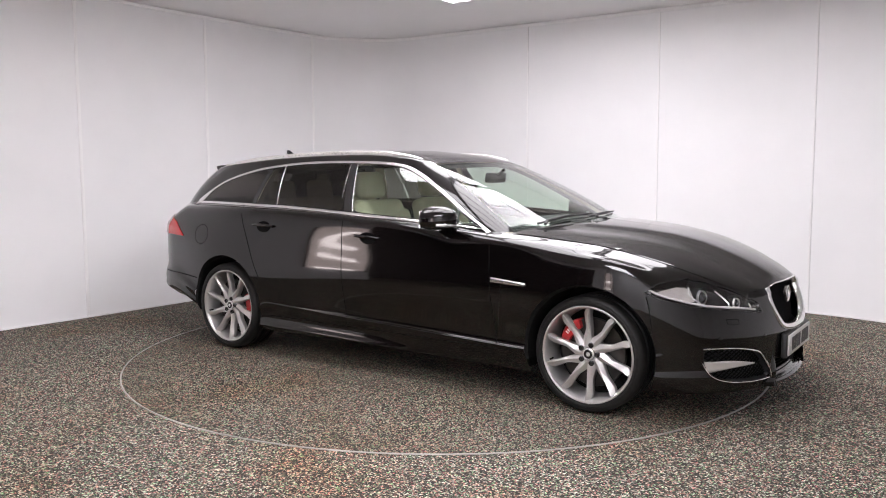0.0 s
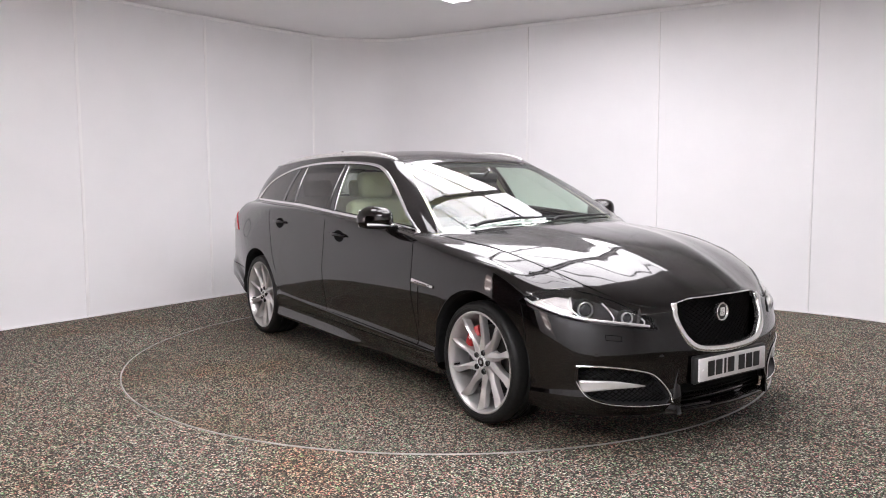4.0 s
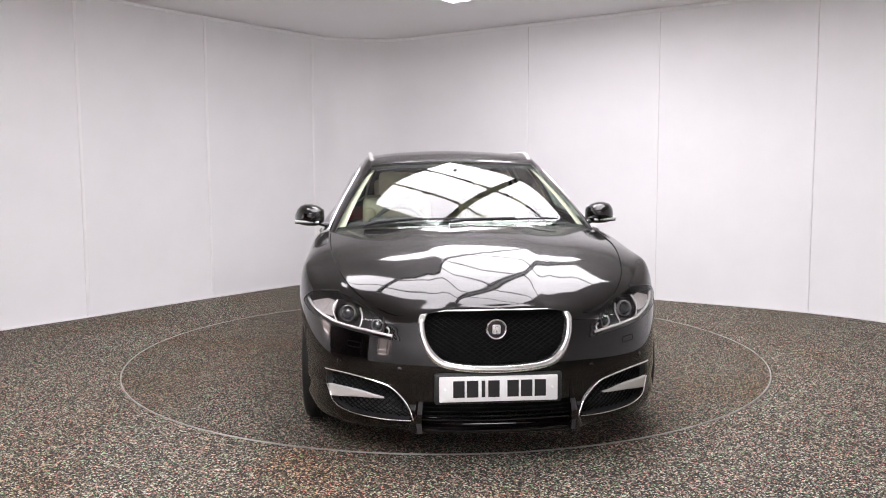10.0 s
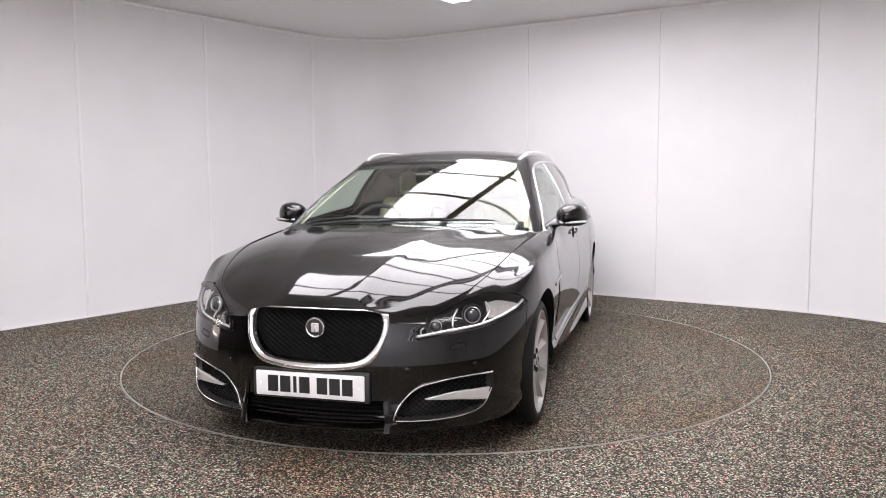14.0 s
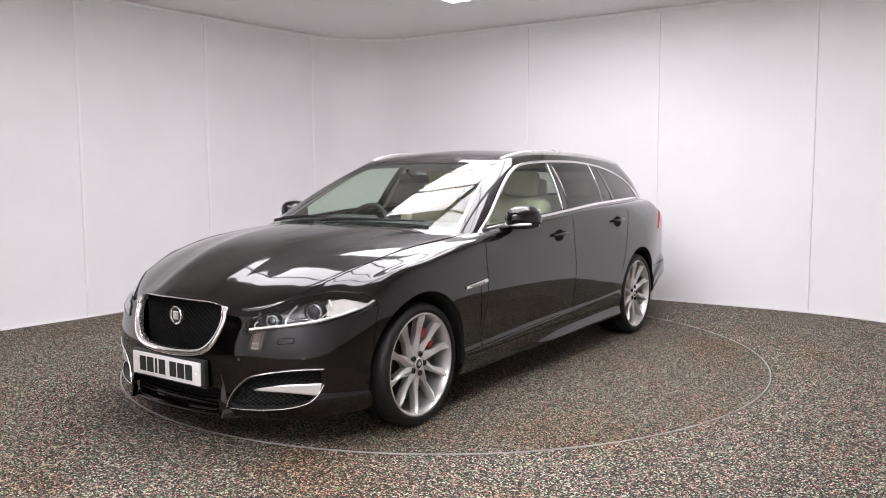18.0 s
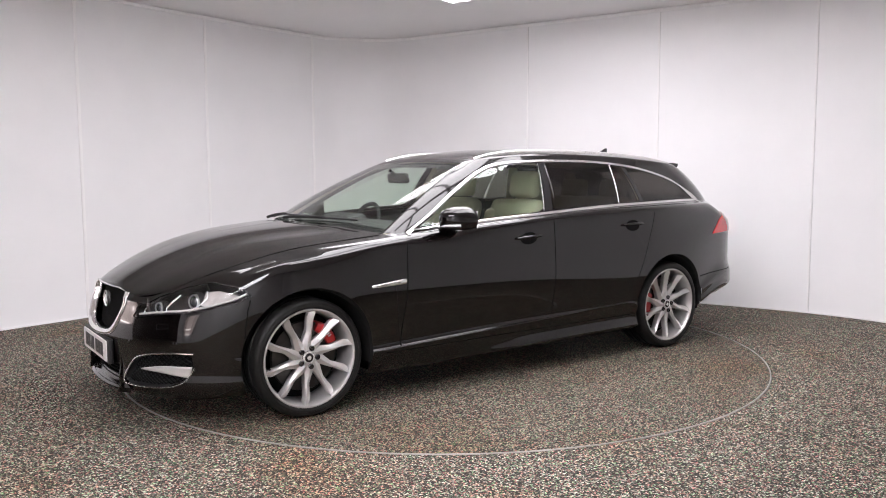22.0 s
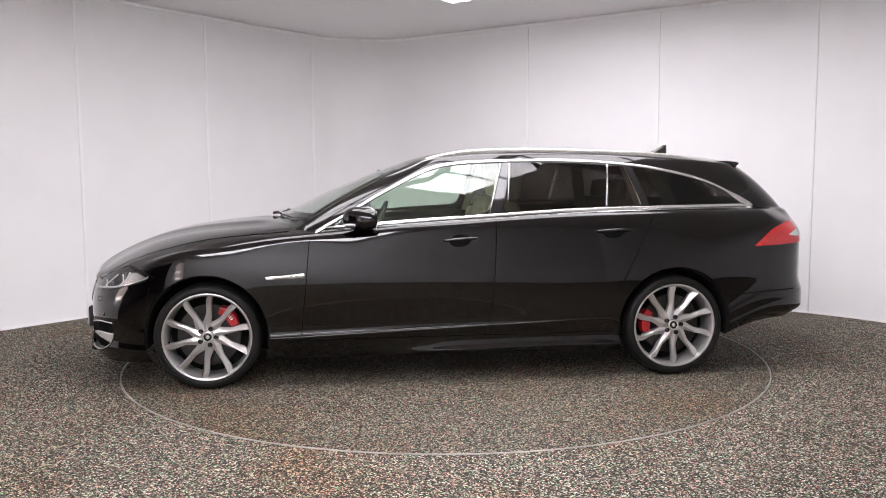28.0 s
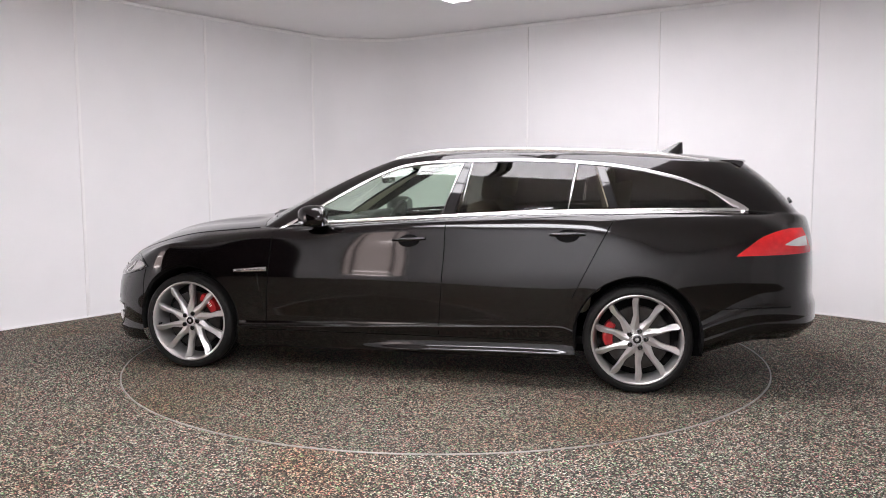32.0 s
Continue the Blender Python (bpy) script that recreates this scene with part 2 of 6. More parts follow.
def wall_panel(a_u, b_u, parent, outline, low=0.0):
    """One wall sheet between two knots of the outline, with thickness."""
    n = 10 * max(1, round(b_u - a_u))
    us = np.linspace(a_u, b_u, n + 1)
    pts = spline(outline, us)
    tang = np.gradient(pts, axis=0)
    tang /= np.linalg.norm(tang, axis=1)[:, None]
    out = np.stack([-tang[:, 1], tang[:, 0]], 1)
    vs, fs = [], []
    for p, o in zip(pts, out):
        q = p + o * 0.06
        vs += [(p[0], p[1], low), (p[0], p[1], ROOM_Z), (q[0], q[1], ROOM_Z), (q[0], q[1], low)]
    for i in range(n):
        a, b = 4 * i, 4 * i + 4
        for j in range(4):
            fs.append((a + j, a + (j + 1) % 4, b + (j + 1) % 4, b + j))
    fs += [(0, 3, 2, 1), (4 * n, 4 * n + 1, 4 * n + 2, 4 * n + 3)]
    ob = mesh_ob("wall_panel", vs, fs, WALL, parent)
    bm = bmesh.new()
    bm.from_mesh(ob.data)
    bmesh.ops.recalc_face_normals(bm, faces=bm.faces)
    for e in bm.edges:
        if len(e.link_faces) == 2 and e.calc_face_angle(0) > radians(40):
            e.smooth = False
    bm.to_mesh(ob.data)
    bm.free()
    return ob


def build_room():
    k = room_outline()
    wall = thing("wall_1", "white sheet-clad studio wall with rounded corners", "wall", kind="structure")
    seams = [0, 1.3, 3.5, 4.4, 5.4, 7, 8, 9, 13, 14, 15, 17, 18, 19, 21]
    for a, b in zip(seams, seams[1:]):
        wall_panel(a, b, wall, k, 2.35 if a == 1.3 else 0.0)
    for s in seams[1:-1]:
        p = spline(k, np.array([s - 0.02, s, s + 0.02]))
        t = Vector((*(p[2] - p[0]), 0)).normalized()
        n = Vector((t.y, -t.x, 0))
        bm = bmesh.new()
        turn = Matrix((t, n, Vector((0, 0, 1)))).transposed()
        wide = 0.03 if s < 11 else 0.016
        box(bm, (wide, 0.01, ROOM_Z - 0.02), Vector((*p[1], ROOM_Z / 2)) + n * 0.002, turn, 0.003, 2)
        part("joint_strip", bm, TRIM_WHITE, wall)
        if s < 11:
            continue
        bm = bmesh.new()
        box(bm, (0.004, 0.006, ROOM_Z - 0.02), Vector((*p[1], ROOM_Z / 2)) + t * (wide / 2 + 0.003) + n * 0.001, turn)
        part("joint_groove", bm, GROOVE, wall, smooth=False)
    # closing wall behind the camera
    back = thing("wall_2", "plain white wall", "wall", kind="structure")
    for x0, x1 in ((-3.3, -1.1), (-1.1, 1.1), (1.1, 3.3)):
        bm = bmesh.new()
        box(bm, (x1 - x0 - 0.004, 0.08, ROOM_Z), ((x0 + x1) / 2, -6.49, ROOM_Z / 2))
        part("wall_panel", bm, WALL, back, smooth=False)
    # unlit bay beyond the wide entrance, its lack of light put into the wall colour
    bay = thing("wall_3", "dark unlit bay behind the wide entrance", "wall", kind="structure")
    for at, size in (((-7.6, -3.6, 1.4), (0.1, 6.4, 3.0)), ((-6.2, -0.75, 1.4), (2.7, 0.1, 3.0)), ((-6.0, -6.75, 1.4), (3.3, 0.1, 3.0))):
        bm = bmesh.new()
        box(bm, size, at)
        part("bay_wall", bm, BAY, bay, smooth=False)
    # a warm-lit window at each side of the entrance
    for u0, u1, z0, z1 in ((3.52, 3.98, 0.7, 1.5), (0.05, 0.75, 0.75, 2.1)):
        p, q = spline(k, np.array([u0, u1]))
        t = Vector((*(q - p), 0))
        w = t.length
        t.normalize()
        n = Vector((t.y, -t.x, 0))
        turn = Matrix((t, n, Vector((0, 0, 1)))).transposed()
        mid = Vector((*((p + q) / 2), (z0 + z1) / 2)) + n * 0.03
        win = thing("window_1", "warm-lit frosted window with dark posts", "window", kind="structure")
        bm = bmesh.new()
        box(bm, (w, 0.02, z1 - z0), mid, turn)
        part("pane", bm, WARM, win, smooth=False)
        for f in ((-0.5, 0.5) if u0 > 3 else (-0.5, -0.3, 0.36, 0.5)):
            bm = bmesh.new()
            box(bm, (0.05 if abs(f) < 0.5 else 0.03, 0.04, z1 - z0 + 0.06), mid + t * (w * f), turn, 0.004, 1)
            part("window_frame", bm, BEAM, win, smooth=False)
        for z in (0.7, 1.15):
            bm = bmesh.new()
            tube(bm, [mid + t * (w * -0.26) + n * 0.03 + Vector((0, 0, z - mid.z)), mid + t * (w * 0.32) + n * 0.03 + Vector((0, 0, z - mid.z))], 0.035, 10)
            part("lamp_tube", bm, TUBE, win)
    # floor with a round opening for the turntable
    bm = bmesh.new()
    ring, outer = [], []
    for i in range(128):
        q = 2 * math.pi * i / 128
        ring.append((2.235 * math.cos(q), 2.235 * math.sin(q)))
    rims = [2.235, 2.26, 3.2, 5.0, 10.5]
    rows = [[bm.verts.new((x / 2.235 * r, y / 2.235 * r, 0)) for x, y in ring] for r in rims]
    low = [bm.verts.new((x, y, -0.05)) for x, y in ring]
    for p, q in zip([low] + rows, rows):
        for i in range(128):
            j = (i + 1) % 128
            bm.faces.new((p[i], q[i], q[j], p[j]))
    floor = part("floor", bm, FLOOR, smooth=False)
    tagged(floor, "dark flecked stone-effect vinyl studio floor", "floor", kind="structure")
    # ceiling with thickness
    bm = bmesh.new()
    box(bm, (13, 13, 0.08), (0, -1.2, ROOM_Z + 0.04))
    tagged(part("ceiling", bm, CEILING, smooth=False), "plain white studio ceiling", "ceiling", kind="structure")
    # cornice line where the wall meets the ceiling
    us = np.linspace(0, len(k) - 1, 220)
    pts = spline(k, us)
    bm = bmesh.new()
    prev = None
    for i, p in enumerate(pts):
        t = pts[min(i + 1, len(pts) - 1)] - pts[max(i - 1, 0)]
        t /= np.linalg.norm(t)
        n = np.array([t[1], -t[0]])
        row = [bm.verts.new((*(p + n * d), z)) for d, z in ((-0.002, ROOM_Z - 0.035), (0.006, ROOM_Z - 0.035), (0.01, ROOM_Z - 0.03), (0.01, ROOM_Z - 0.004))]
        if prev:
            for a, b, c, d in zip(prev, prev[1:], row[1:], row):
                bm.faces.new((a, d, c, b))
        prev = row
    tagged(part("trim", bm, TRIM_WHITE), "thin white trim between wall and ceiling", "trim", kind="structure")
    bm = bmesh.new()
    prev = None
    us = np.linspace(3.5, len(k) - 1, 200)
    pts = spline(k, us)
    for i, p in enumerate(pts):
        t = pts[min(i + 1, len(pts) - 1)] - pts[max(i - 1, 0)]
        t /= np.linalg.norm(t)
        n = np.array([t[1], -t[0]])
        row = [bm.verts.new((*(p + n * d), z)) for d, z in ((-0.002, 0.011), (0.005, 0.010), (0.011, 0.006), (0.012, 0.0))]
        if prev:
            for a, b, c, d in zip(prev, prev[1:], row[1:], row):
                bm.faces.new((a, d, c, b))
        prev = row
    tagged(part("baseboard", bm, GROOVE), "low pale edge strip where wall meets floor", "baseboard", kind="structure")


LIGHT_CORNER = Vector((0.06, 1.775, 0))
LIGHT_LONG, LIGHT_WIDE = 3.3, 2.06      # towards the near left, and along the right wall


def build_light():
    """The lit diffuser ceiling: square to the walls, its corner towards the room's corner."""
    light = thing("ceiling_light", "large glowing white diffuser ceiling with thin grey dividing bars", "ceiling light", at=(0, 0, ROOM_Z - 0.03))
    u, v = -LEFT_WAY, RIGHT_WAY
    turn = Matrix((v, -u, Vector((0, 0, 1)))).transposed()
    # three rows of diffusers of unequal length; the left row has a gap in it
    half = LIGHT_WIDE / 2
    for c, cuts in ((0, [0, 0.5, 1.12, 1.72]), (0, [2.6, 3.05, 3.5]), (half, [0, 0.5, 1.12, 1.72, 2.2, 2.68, 3.15, 3.5]), (LIGHT_WIDE + 0.06, [0.6, 1.12, 1.72, 2.3, 2.9, 3.5])):
        for a, b in zip(cuts, cuts[1:]):
            bm = bmesh.new()
            box(bm, (half - 0.02, b - a - 0.02, 0.02), LIGHT_CORNER + u * (a + b) / 2 + v * (c + half / 2), turn)
            part("diffuser_panel", bm, GLOW, light, smooth=False)
        for a in cuts:
            rim = a in (cuts[0], cuts[-1])
            bm = bmesh.new()
            box(bm, (half, 0.04, 0.03), LIGHT_CORNER + u * a + v * (c + half / 2) + Vector((0, 0, -0.004)), turn)
            part("dividing_bar", bm, TRIM_WHITE if rim else BEAM, light, smooth=False)
        for d in (0, half):
            long = cuts[-1] - cuts[0]
            inner = abs(c + d - half) < 0.01 or abs(c + d - LIGHT_WIDE) < 0.1
            bm = bmesh.new()
            box(bm, (0.05, long, 0.036), LIGHT_CORNER + v * (c + d + (0.024 if d == 0 else -0.024)) + u * (cuts[0] + long / 2) + Vector((0, 0, -0.006)), turn)
            part("dividing_bar", bm, BEAM if inner else TRIM_WHITE, light, smooth=False)


def build_front_fill():
    """Unseen bank of diffusers added as fill over the camera's end of the room."""
    light = thing("ceiling_light", "added unseen fill bank of glowing white diffusers near the entrance wall", "ceiling light", at=(0, 0, ROOM_Z - 0.03))
    for i in range(2):
        for j in range(2):
            bm = bmesh.new()
            box(bm, (1.14, 0.62, 0.02), (-1.75 + 1.2 * i, -5.35 + 0.68 * j, 0))
            part("diffuser_panel", bm, GLOW_FILL, light, smooth=False)
    for x in (-2.35, -1.15, 0.05):
        bm = bmesh.new()
        box(bm, (0.04, 1.4, 0.03), (x, -5.01, -0.004))
        part("dividing_bar", bm, TRIM_WHITE, light, smooth=False)
    for y in (-5.7, -5.01, -4.32):
        bm = bmesh.new()
        box(bm, (2.4, 0.04, 0.03), (-1.15, y, -0.006))
        part("dividing_bar", bm, TRIM_WHITE, light, smooth=False)


def build_turntable():
    top = thing("turntable", "round flecked turntable with a bright rim, flush with the floor", "turntable")
    bm = bmesh.new()
    lathe(bm, [(2.222, -0.04), (2.222, 0.0), (1.2, 0.0), (0.4, 0.0), (0.02, 0.0)], 128, "Z")
    bmesh.ops.recalc_face_normals(bm, faces=bm.faces)
    part("deck", bm, DISC, top, smooth=False)
    bm = bmesh.new()
    lathe(bm, [(2.223, -0.03), (2.223, 0.002), (2.225, 0.004), (2.229, 0.004), (2.231, 0.002), (2.231, -0.03)], 160, "Z")
    part("rim", bm, RIM, top, "worn metal edge strip")
    return top


build_room()
build_light()
build_front_fill()
turntable = build_turntable()

# ---- the car: surface ----
# car space: x to the nose, y to the car's left, z up; the origin midway between the axles
PLAN = [(-2.525, 0), (-2.515, 0.30), (-2.475, 0.56), (-2.39, 0.74), (-2.25, 0.835), (-2.0, 0.89), (-1.7, 0.925), (-1.37, 0.935), (-0.85, 0.93), (-0.33, 0.925), (0.2, 0.925),
        (0.6, 0.927), (0.9, 0.93), (1.2, 0.935), (1.5, 0.93), (1.74, 0.90), (1.93, 0.84), (2.08, 0.74), (2.19, 0.60), (2.27, 0.42), (2.325, 0.21), (2.34, 0)]
BELT = [(-2.42, 0, 1.04), (-2.405, 0.33, 1.04), (-2.34, 0.52, 1.05), (-2.23, 0.605, 1.055), (-2.09, 0.65, 1.06), (-1.92, 0.675, 1.062), (-1.68, 0.71, 1.06), (-1.37, 0.745, 1.055),
        (-0.85, 0.795, 1.045), (-0.33, 0.83, 1.02), (0.2, 0.835, 0.99), (0.6, 0.822, 0.963), (0.88, 0.803, 0.945), (1.17, 0.788, 0.922), (1.47, 0.765, 0.89), (1.72, 0.725, 0.833),
        (1.92, 0.665, 0.768), (2.06, 0.575, 0.703), (2.165, 0.455, 0.657), (2.222, 0.338, 0.668), (2.25, 0.16, 0.70), (2.26, 0, 0.70)]
SCREEN_BASE = [(0.955, 0.70, 0.962), (1.03, 0.5, 0.98), (1.08, 0.25, 0.99), (1.10, 0, 0.995)]
CANT = [(-2.07, 0, 1.37), (-2.06, 0.31, 1.36), (-2.01, 0.45, 1.35), (-1.93, 0.525, 1.345), (-1.80, 0.555, 1.355), (-1.66, 0.565, 1.367), (-1.48, 0.572, 1.38), (-1.25, 0.58, 1.395),
        (-0.80, 0.59, 1.412), (-0.35, 0.595, 1.412), (-0.05, 0.59, 1.395), (0.09, 0.577, 1.377), (0.18, 0.553, 1.353), (0.198, 0.525, 1.352), (0.208, 0.40, 1.358), (0.216, 0.2, 1.365), (0.22, 0, 1.367)]
ROOF_MID = [(-2.07, 1.37), (-1.8, 1.405), (-1.3, 1.44), (-0.8, 1.457), (-0.3, 1.455), (-0.05, 1.432), (0.1, 1.402), (0.22, 1.367)]
HOOD_MID = [(1.10, 0.995), (1.26, 0.981), (1.45, 0.963), (1.64, 0.936), (1.83, 0.893), (2.02, 0.825), (2.16, 0.759), (2.235, 0.715), (2.26, 0.70)]
# (inset, height) from the sill up to the shoulder
SIDE = [(0.075, 0.165), (0.011, 0.188), (0.023, 0.228), (0.026, 0.262), (0.008, 0.303), (0.031, 0.346), (0.0, 0.61), (0.022, 0.81)]
NOSE = [(0.06, 0.145), (0.0, 0.158), (0.012, 0.22), (0.018, 0.29), (0.016, 0.36), (0.012, 0.43), (0.022, 0.52), (0.05, 0.62)]
TAIL = [(0.09, 0.325), (0.03, 0.345), (0.005, 0.395), (0.0, 0.455), (0.002, 0.51), (0.02, 0.58), (0.022, 0.70), (0.035, 0.90)]
GREEN_BASE = BELT[:13] + SCREEN_BASE


def lower_rails(k):
    """The ten level points of the lower body at plan knots k: (n, 10, 3)."""
    k = np.atleast_1d(np.asarray(k, float))
    p = spline(PLAN, k)
    d = spline(PLAN, k + 0.01) - spline(PLAN, k - 0.01)
    d /= np.linalg.norm(d, axis=1)[:, None]
    n = np.stack([-d[:, 1], d[:, 0]], 1)
    nose, tail = smoothstep(1.55, 2.1, p[:, 0]), smoothstep(-1.5, -2.2, p[:, 0])
    past_sill = smoothstep(1.0, 1.2, np.abs(p[:, 0]))
    levels = []
    for i, (s, f, r) in enumerate(zip(SIDE, NOSE, TAIL)):
        v = np.array(s) + (np.array(f) - s) * nose[:, None] + (np.array(r) - s) * tail[:, None]
        if i == 1:
            v[:, 0] += 0.035 * past_sill + 0.05 * smoothstep(-0.1, 0.65, p[:, 0]) * (1 - past_sill)
        if i == 2:
            v[:, 0] += 0.016 * smoothstep(-0.1, 0.65, p[:, 0]) * (1 - past_sill)
        if 0 < i < 3:
            v[:, 1] += 0.016 * smoothstep(0.3, -0.9, p[:, 0]) * (1 - past_sill)
        if 2 < i < 6:
            # the ledge along the doors climbs and thins out towards the rear wheel
            back = np.clip((1.0 - p[:, 0]) / 1.75, 0, 1.15)
            v[:, 1] += np.array([0.028, 0.062, 0.046])[i - 3] * back * (1 - past_sill)
        if i == 5:
            v[:, 0] -= 0.012 * past_sill * (1 - nose) * (1 - tail)
            v[:, 0] -= 0.02 * smoothstep(0.3, -0.8, p[:, 0]) * (1 - past_sill)
        q = p - n * v[:, :1]
        levels.append(np.concatenate([q, v[:, 1:]], 1))
    top = spline(BELT, k)
    roll = top.copy()
    roll[:, :2] += n * (0.05 + 0.042 * smoothstep(0.5, 1.05, p[:, 0]) + 0.065 * smoothstep(-0.3, -1.5, p[:, 0]) * smoothstep(-2.42, -2.2, p[:, 0]) - 0.072 * nose)[:, None]
    roll[:, 2] -= 0.035 - 0.007 * nose
    levels.append(roll)
    levels.append(top)
    out = np.stack(levels, 1)
    out[:, :, 1] = np.maximum(out[:, :, 1], 0)
    ends = (k <= 0) | (k >= len(PLAN) - 1)
    out[ends, :, 1] = 0
    return out


RK = lower_rails(np.linspace(0, len(PLAN) - 1, (len(PLAN) - 1) * 100 + 1))
UK = np.linspace(0, len(GREEN_BASE) - 1, (len(GREEN_BASE) - 1) * 100 + 1)
UA, UB = spline(GREEN_BASE, UK), spline(CANT, UK)
UN = np.cross(np.gradient(UA, axis=0), UB - UA)
UN /= np.linalg.norm(UN, axis=1)[:, None] + 1e-9
UN[UN[:, 2] < 0] *= -1


def lower(k, level):
    """A point of the lower body at plan knot k and level 0 to 9."""
    a = min(max(k * 100, 0.0), len(RK) - 1.001)
    i = int(a)
    j = min(max(int(level), 0), 8)
    t, w = level - j, a - i
    r = RK[i] * (1 - w) + RK[i + 1] * w
    p1, p2 = r[j], r[j + 1]
    p0 = r[j - 1] if j > 0 else 2 * p1 - p2
    p3 = r[j + 2] if j < 8 else 2 * p2 - p1
    return 0.5 * (2 * p1 + (p2 - p0) * t + (2 * p0 - 5 * p1 + 4 * p2 - p3) * (t * t) + (3 * p1 - p0 - 3 * p2 + p3) * (t * t * t))


def upper(k, v):
    """A point of the cabin sides at base knot k, v from the belt (0) to the roof edge (1)."""
    a = min(max(k * 100, 0.0), len(UK) - 1.001)
    i = int(a)
    w = a - i
    p, q, n = UA[i] * (1 - w) + UA[i + 1] * w, UB[i] * (1 - w) + UB[i + 1] * w, UN[i] * (1 - w) + UN[i + 1] * w
    return p + (q - p) * v + n * (0.08 * v * (1 - v))


def solve(surface, start, axes, target, lo, hi):
    """Surface parameters whose point has the target's coordinates on two axes."""
    q0, q1 = float(start[0]), float(start[1])
    a, b = axes
    h = 1e-3
    for _ in range(25):
        p = surface(q0, q1)
        e0, e1 = p[a] - target[0], p[b] - target[1]
        if abs(e0) < 2e-5 and abs(e1) < 2e-5:
            break
        pk, pl = surface(q0 + h, q1), surface(q0, q1 + h)
        j00, j10, j01, j11 = (pk[a] - p[a]) / h, (pk[b] - p[b]) / h, (pl[a] - p[a]) / h, (pl[b] - p[b]) / h
        d = j00 * j11 - j01 * j10
        if abs(d) < 1e-9:
            d = 1e-9
        s0, s1 = -(j11 * e0 - j01 * e1) / d, -(j00 * e1 - j10 * e0) / d
        q0 = min(max(q0 + min(max(s0, -1.0), 1.0), lo[0]), hi[0])
        q1 = min(max(q1 + min(max(s1, -1.0), 1.0), lo[1]), hi[1])
    return np.array([q0, q1])


def frame_at(surface, q, lo, hi):
    h = 6e-3
    k0, k1 = max(q[0] - h, lo[0]), min(q[0] + h, hi[0])
    v0, v1 = max(q[1] - h, lo[1]), min(q[1] + h, hi[1])
    a, b = surface(k1, q[1]) - surface(k0, q[1]), surface(q[0], v1) - surface(q[0], v0)
    n = np.array([a[1] * b[2] - a[2] * b[1], a[2] * b[0] - a[0] * b[2], a[0] * b[1] - a[1] * b[0]])
    return n / (math.sqrt(n[0] ** 2 + n[1] ** 2 + n[2] ** 2) + 1e-12)


KX = np.linspace(0, len(PLAN) - 1, 800)
PX = spline(PLAN, KX)
LOW_LO, LOW_HI = np.array([0.02, 0.0]), np.array([len(PLAN) - 1.02, 9.0])
UP_LO, UP_HI = np.array([0.02, -0.05]), np.array([len(GREEN_BASE) - 1.02, 1.05])
BX = spline(BELT, KX)


BSIDE = (KX > 2) & (KX < 18)
BSX, BSZ = BX[BSIDE, 0].copy(), BX[BSIDE, 2].copy()
PSIDE, PFRONT, PBACK = (KX > 1) & (KX < 20), KX > 13, KX < 7
PSX, PSK = PX[PSIDE, 0].copy(), KX[PSIDE]
PFY, PFK = -PX[PFRONT, 1], KX[PFRONT]
KB = np.linspace(3, 13.2, 120)
KBX, KCX = spline(GREEN_BASE, KB)[:, 0], spline(CANT, KB)[:, 0]


def belt_z(x):
    return float(np.interp(x, BSX, BSZ))


def on_side(x, z, off=0.0):
    """Point and outward normal of the car's left side at (x, z), lifted off it by off."""
    if z > belt_z(x) and x < 1.0:
        w = min(1, (z - 1.0) / 0.38)
        g = KBX * (1 - w) + KCX * w
        q = solve(upper, (float(np.interp(x, g, KB)), (z - belt_z(x)) / 0.36), (0, 2), (x, z), UP_LO, UP_HI)
        p, n = upper(*q), frame_at(upper, q, UP_LO, UP_HI)
    else:
        q = solve(lower, (float(np.interp(x, PSX, PSK)), 5.5), (0, 2), (x, z), LOW_LO, LOW_HI)
        p, n = lower(*q), frame_at(lower, q, LOW_LO, LOW_HI)
    if n[1] < 0:
        n = -n
    return p + n * off, n


def on_front(y, z, off=0.0):
    """Point and outward normal of the car's front at (y, z), y >= 0."""
    k0 = float(np.interp(-abs(y), PFY, PFK))
    q = solve(lower, (min(k0, 20.9), 5.0), (1, 2), (abs(y), z), LOW_LO, LOW_HI)
    p, n = lower(*q), frame_at(lower, q, LOW_LO, LOW_HI)
    if n[0] < 0:
        n = -n
    p = p + n * off
    if y < 0:
        p, n = p * [1, -1, 1], n * [1, -1, 1]
    return p, n


def on_rear(y, z, off=0.0):
    back = KX < 7
    k0 = float(np.interp(abs(y), PX[back, 1], KX[back]))
    q = solve(lower, (k0, 5.0), (1, 2), (abs(y), z), LOW_LO, LOW_HI)
    p, n = lower(*q), frame_at(lower, q, LOW_LO, LOW_HI)
    if n[0] > 0:
        n = -n
    return p + n * off, n


def flip(points):
    return [(p[0], -p[1], p[2]) for p in points]


ARCH_R, AXLE, ARCH_Z, HUB_Z = 0.372, 1.4545, 0.322, 0.315


def inside(poly, x, z):
    hit = False
    for (x0, z0), (x1, z1) in zip(poly, poly[1:] + poly[:1]):
        if (z0 > z) != (z1 > z) and x < (x1 - x0) * (z - z0) / (z1 - z0) + x0:
            hit = not hit
    return hit


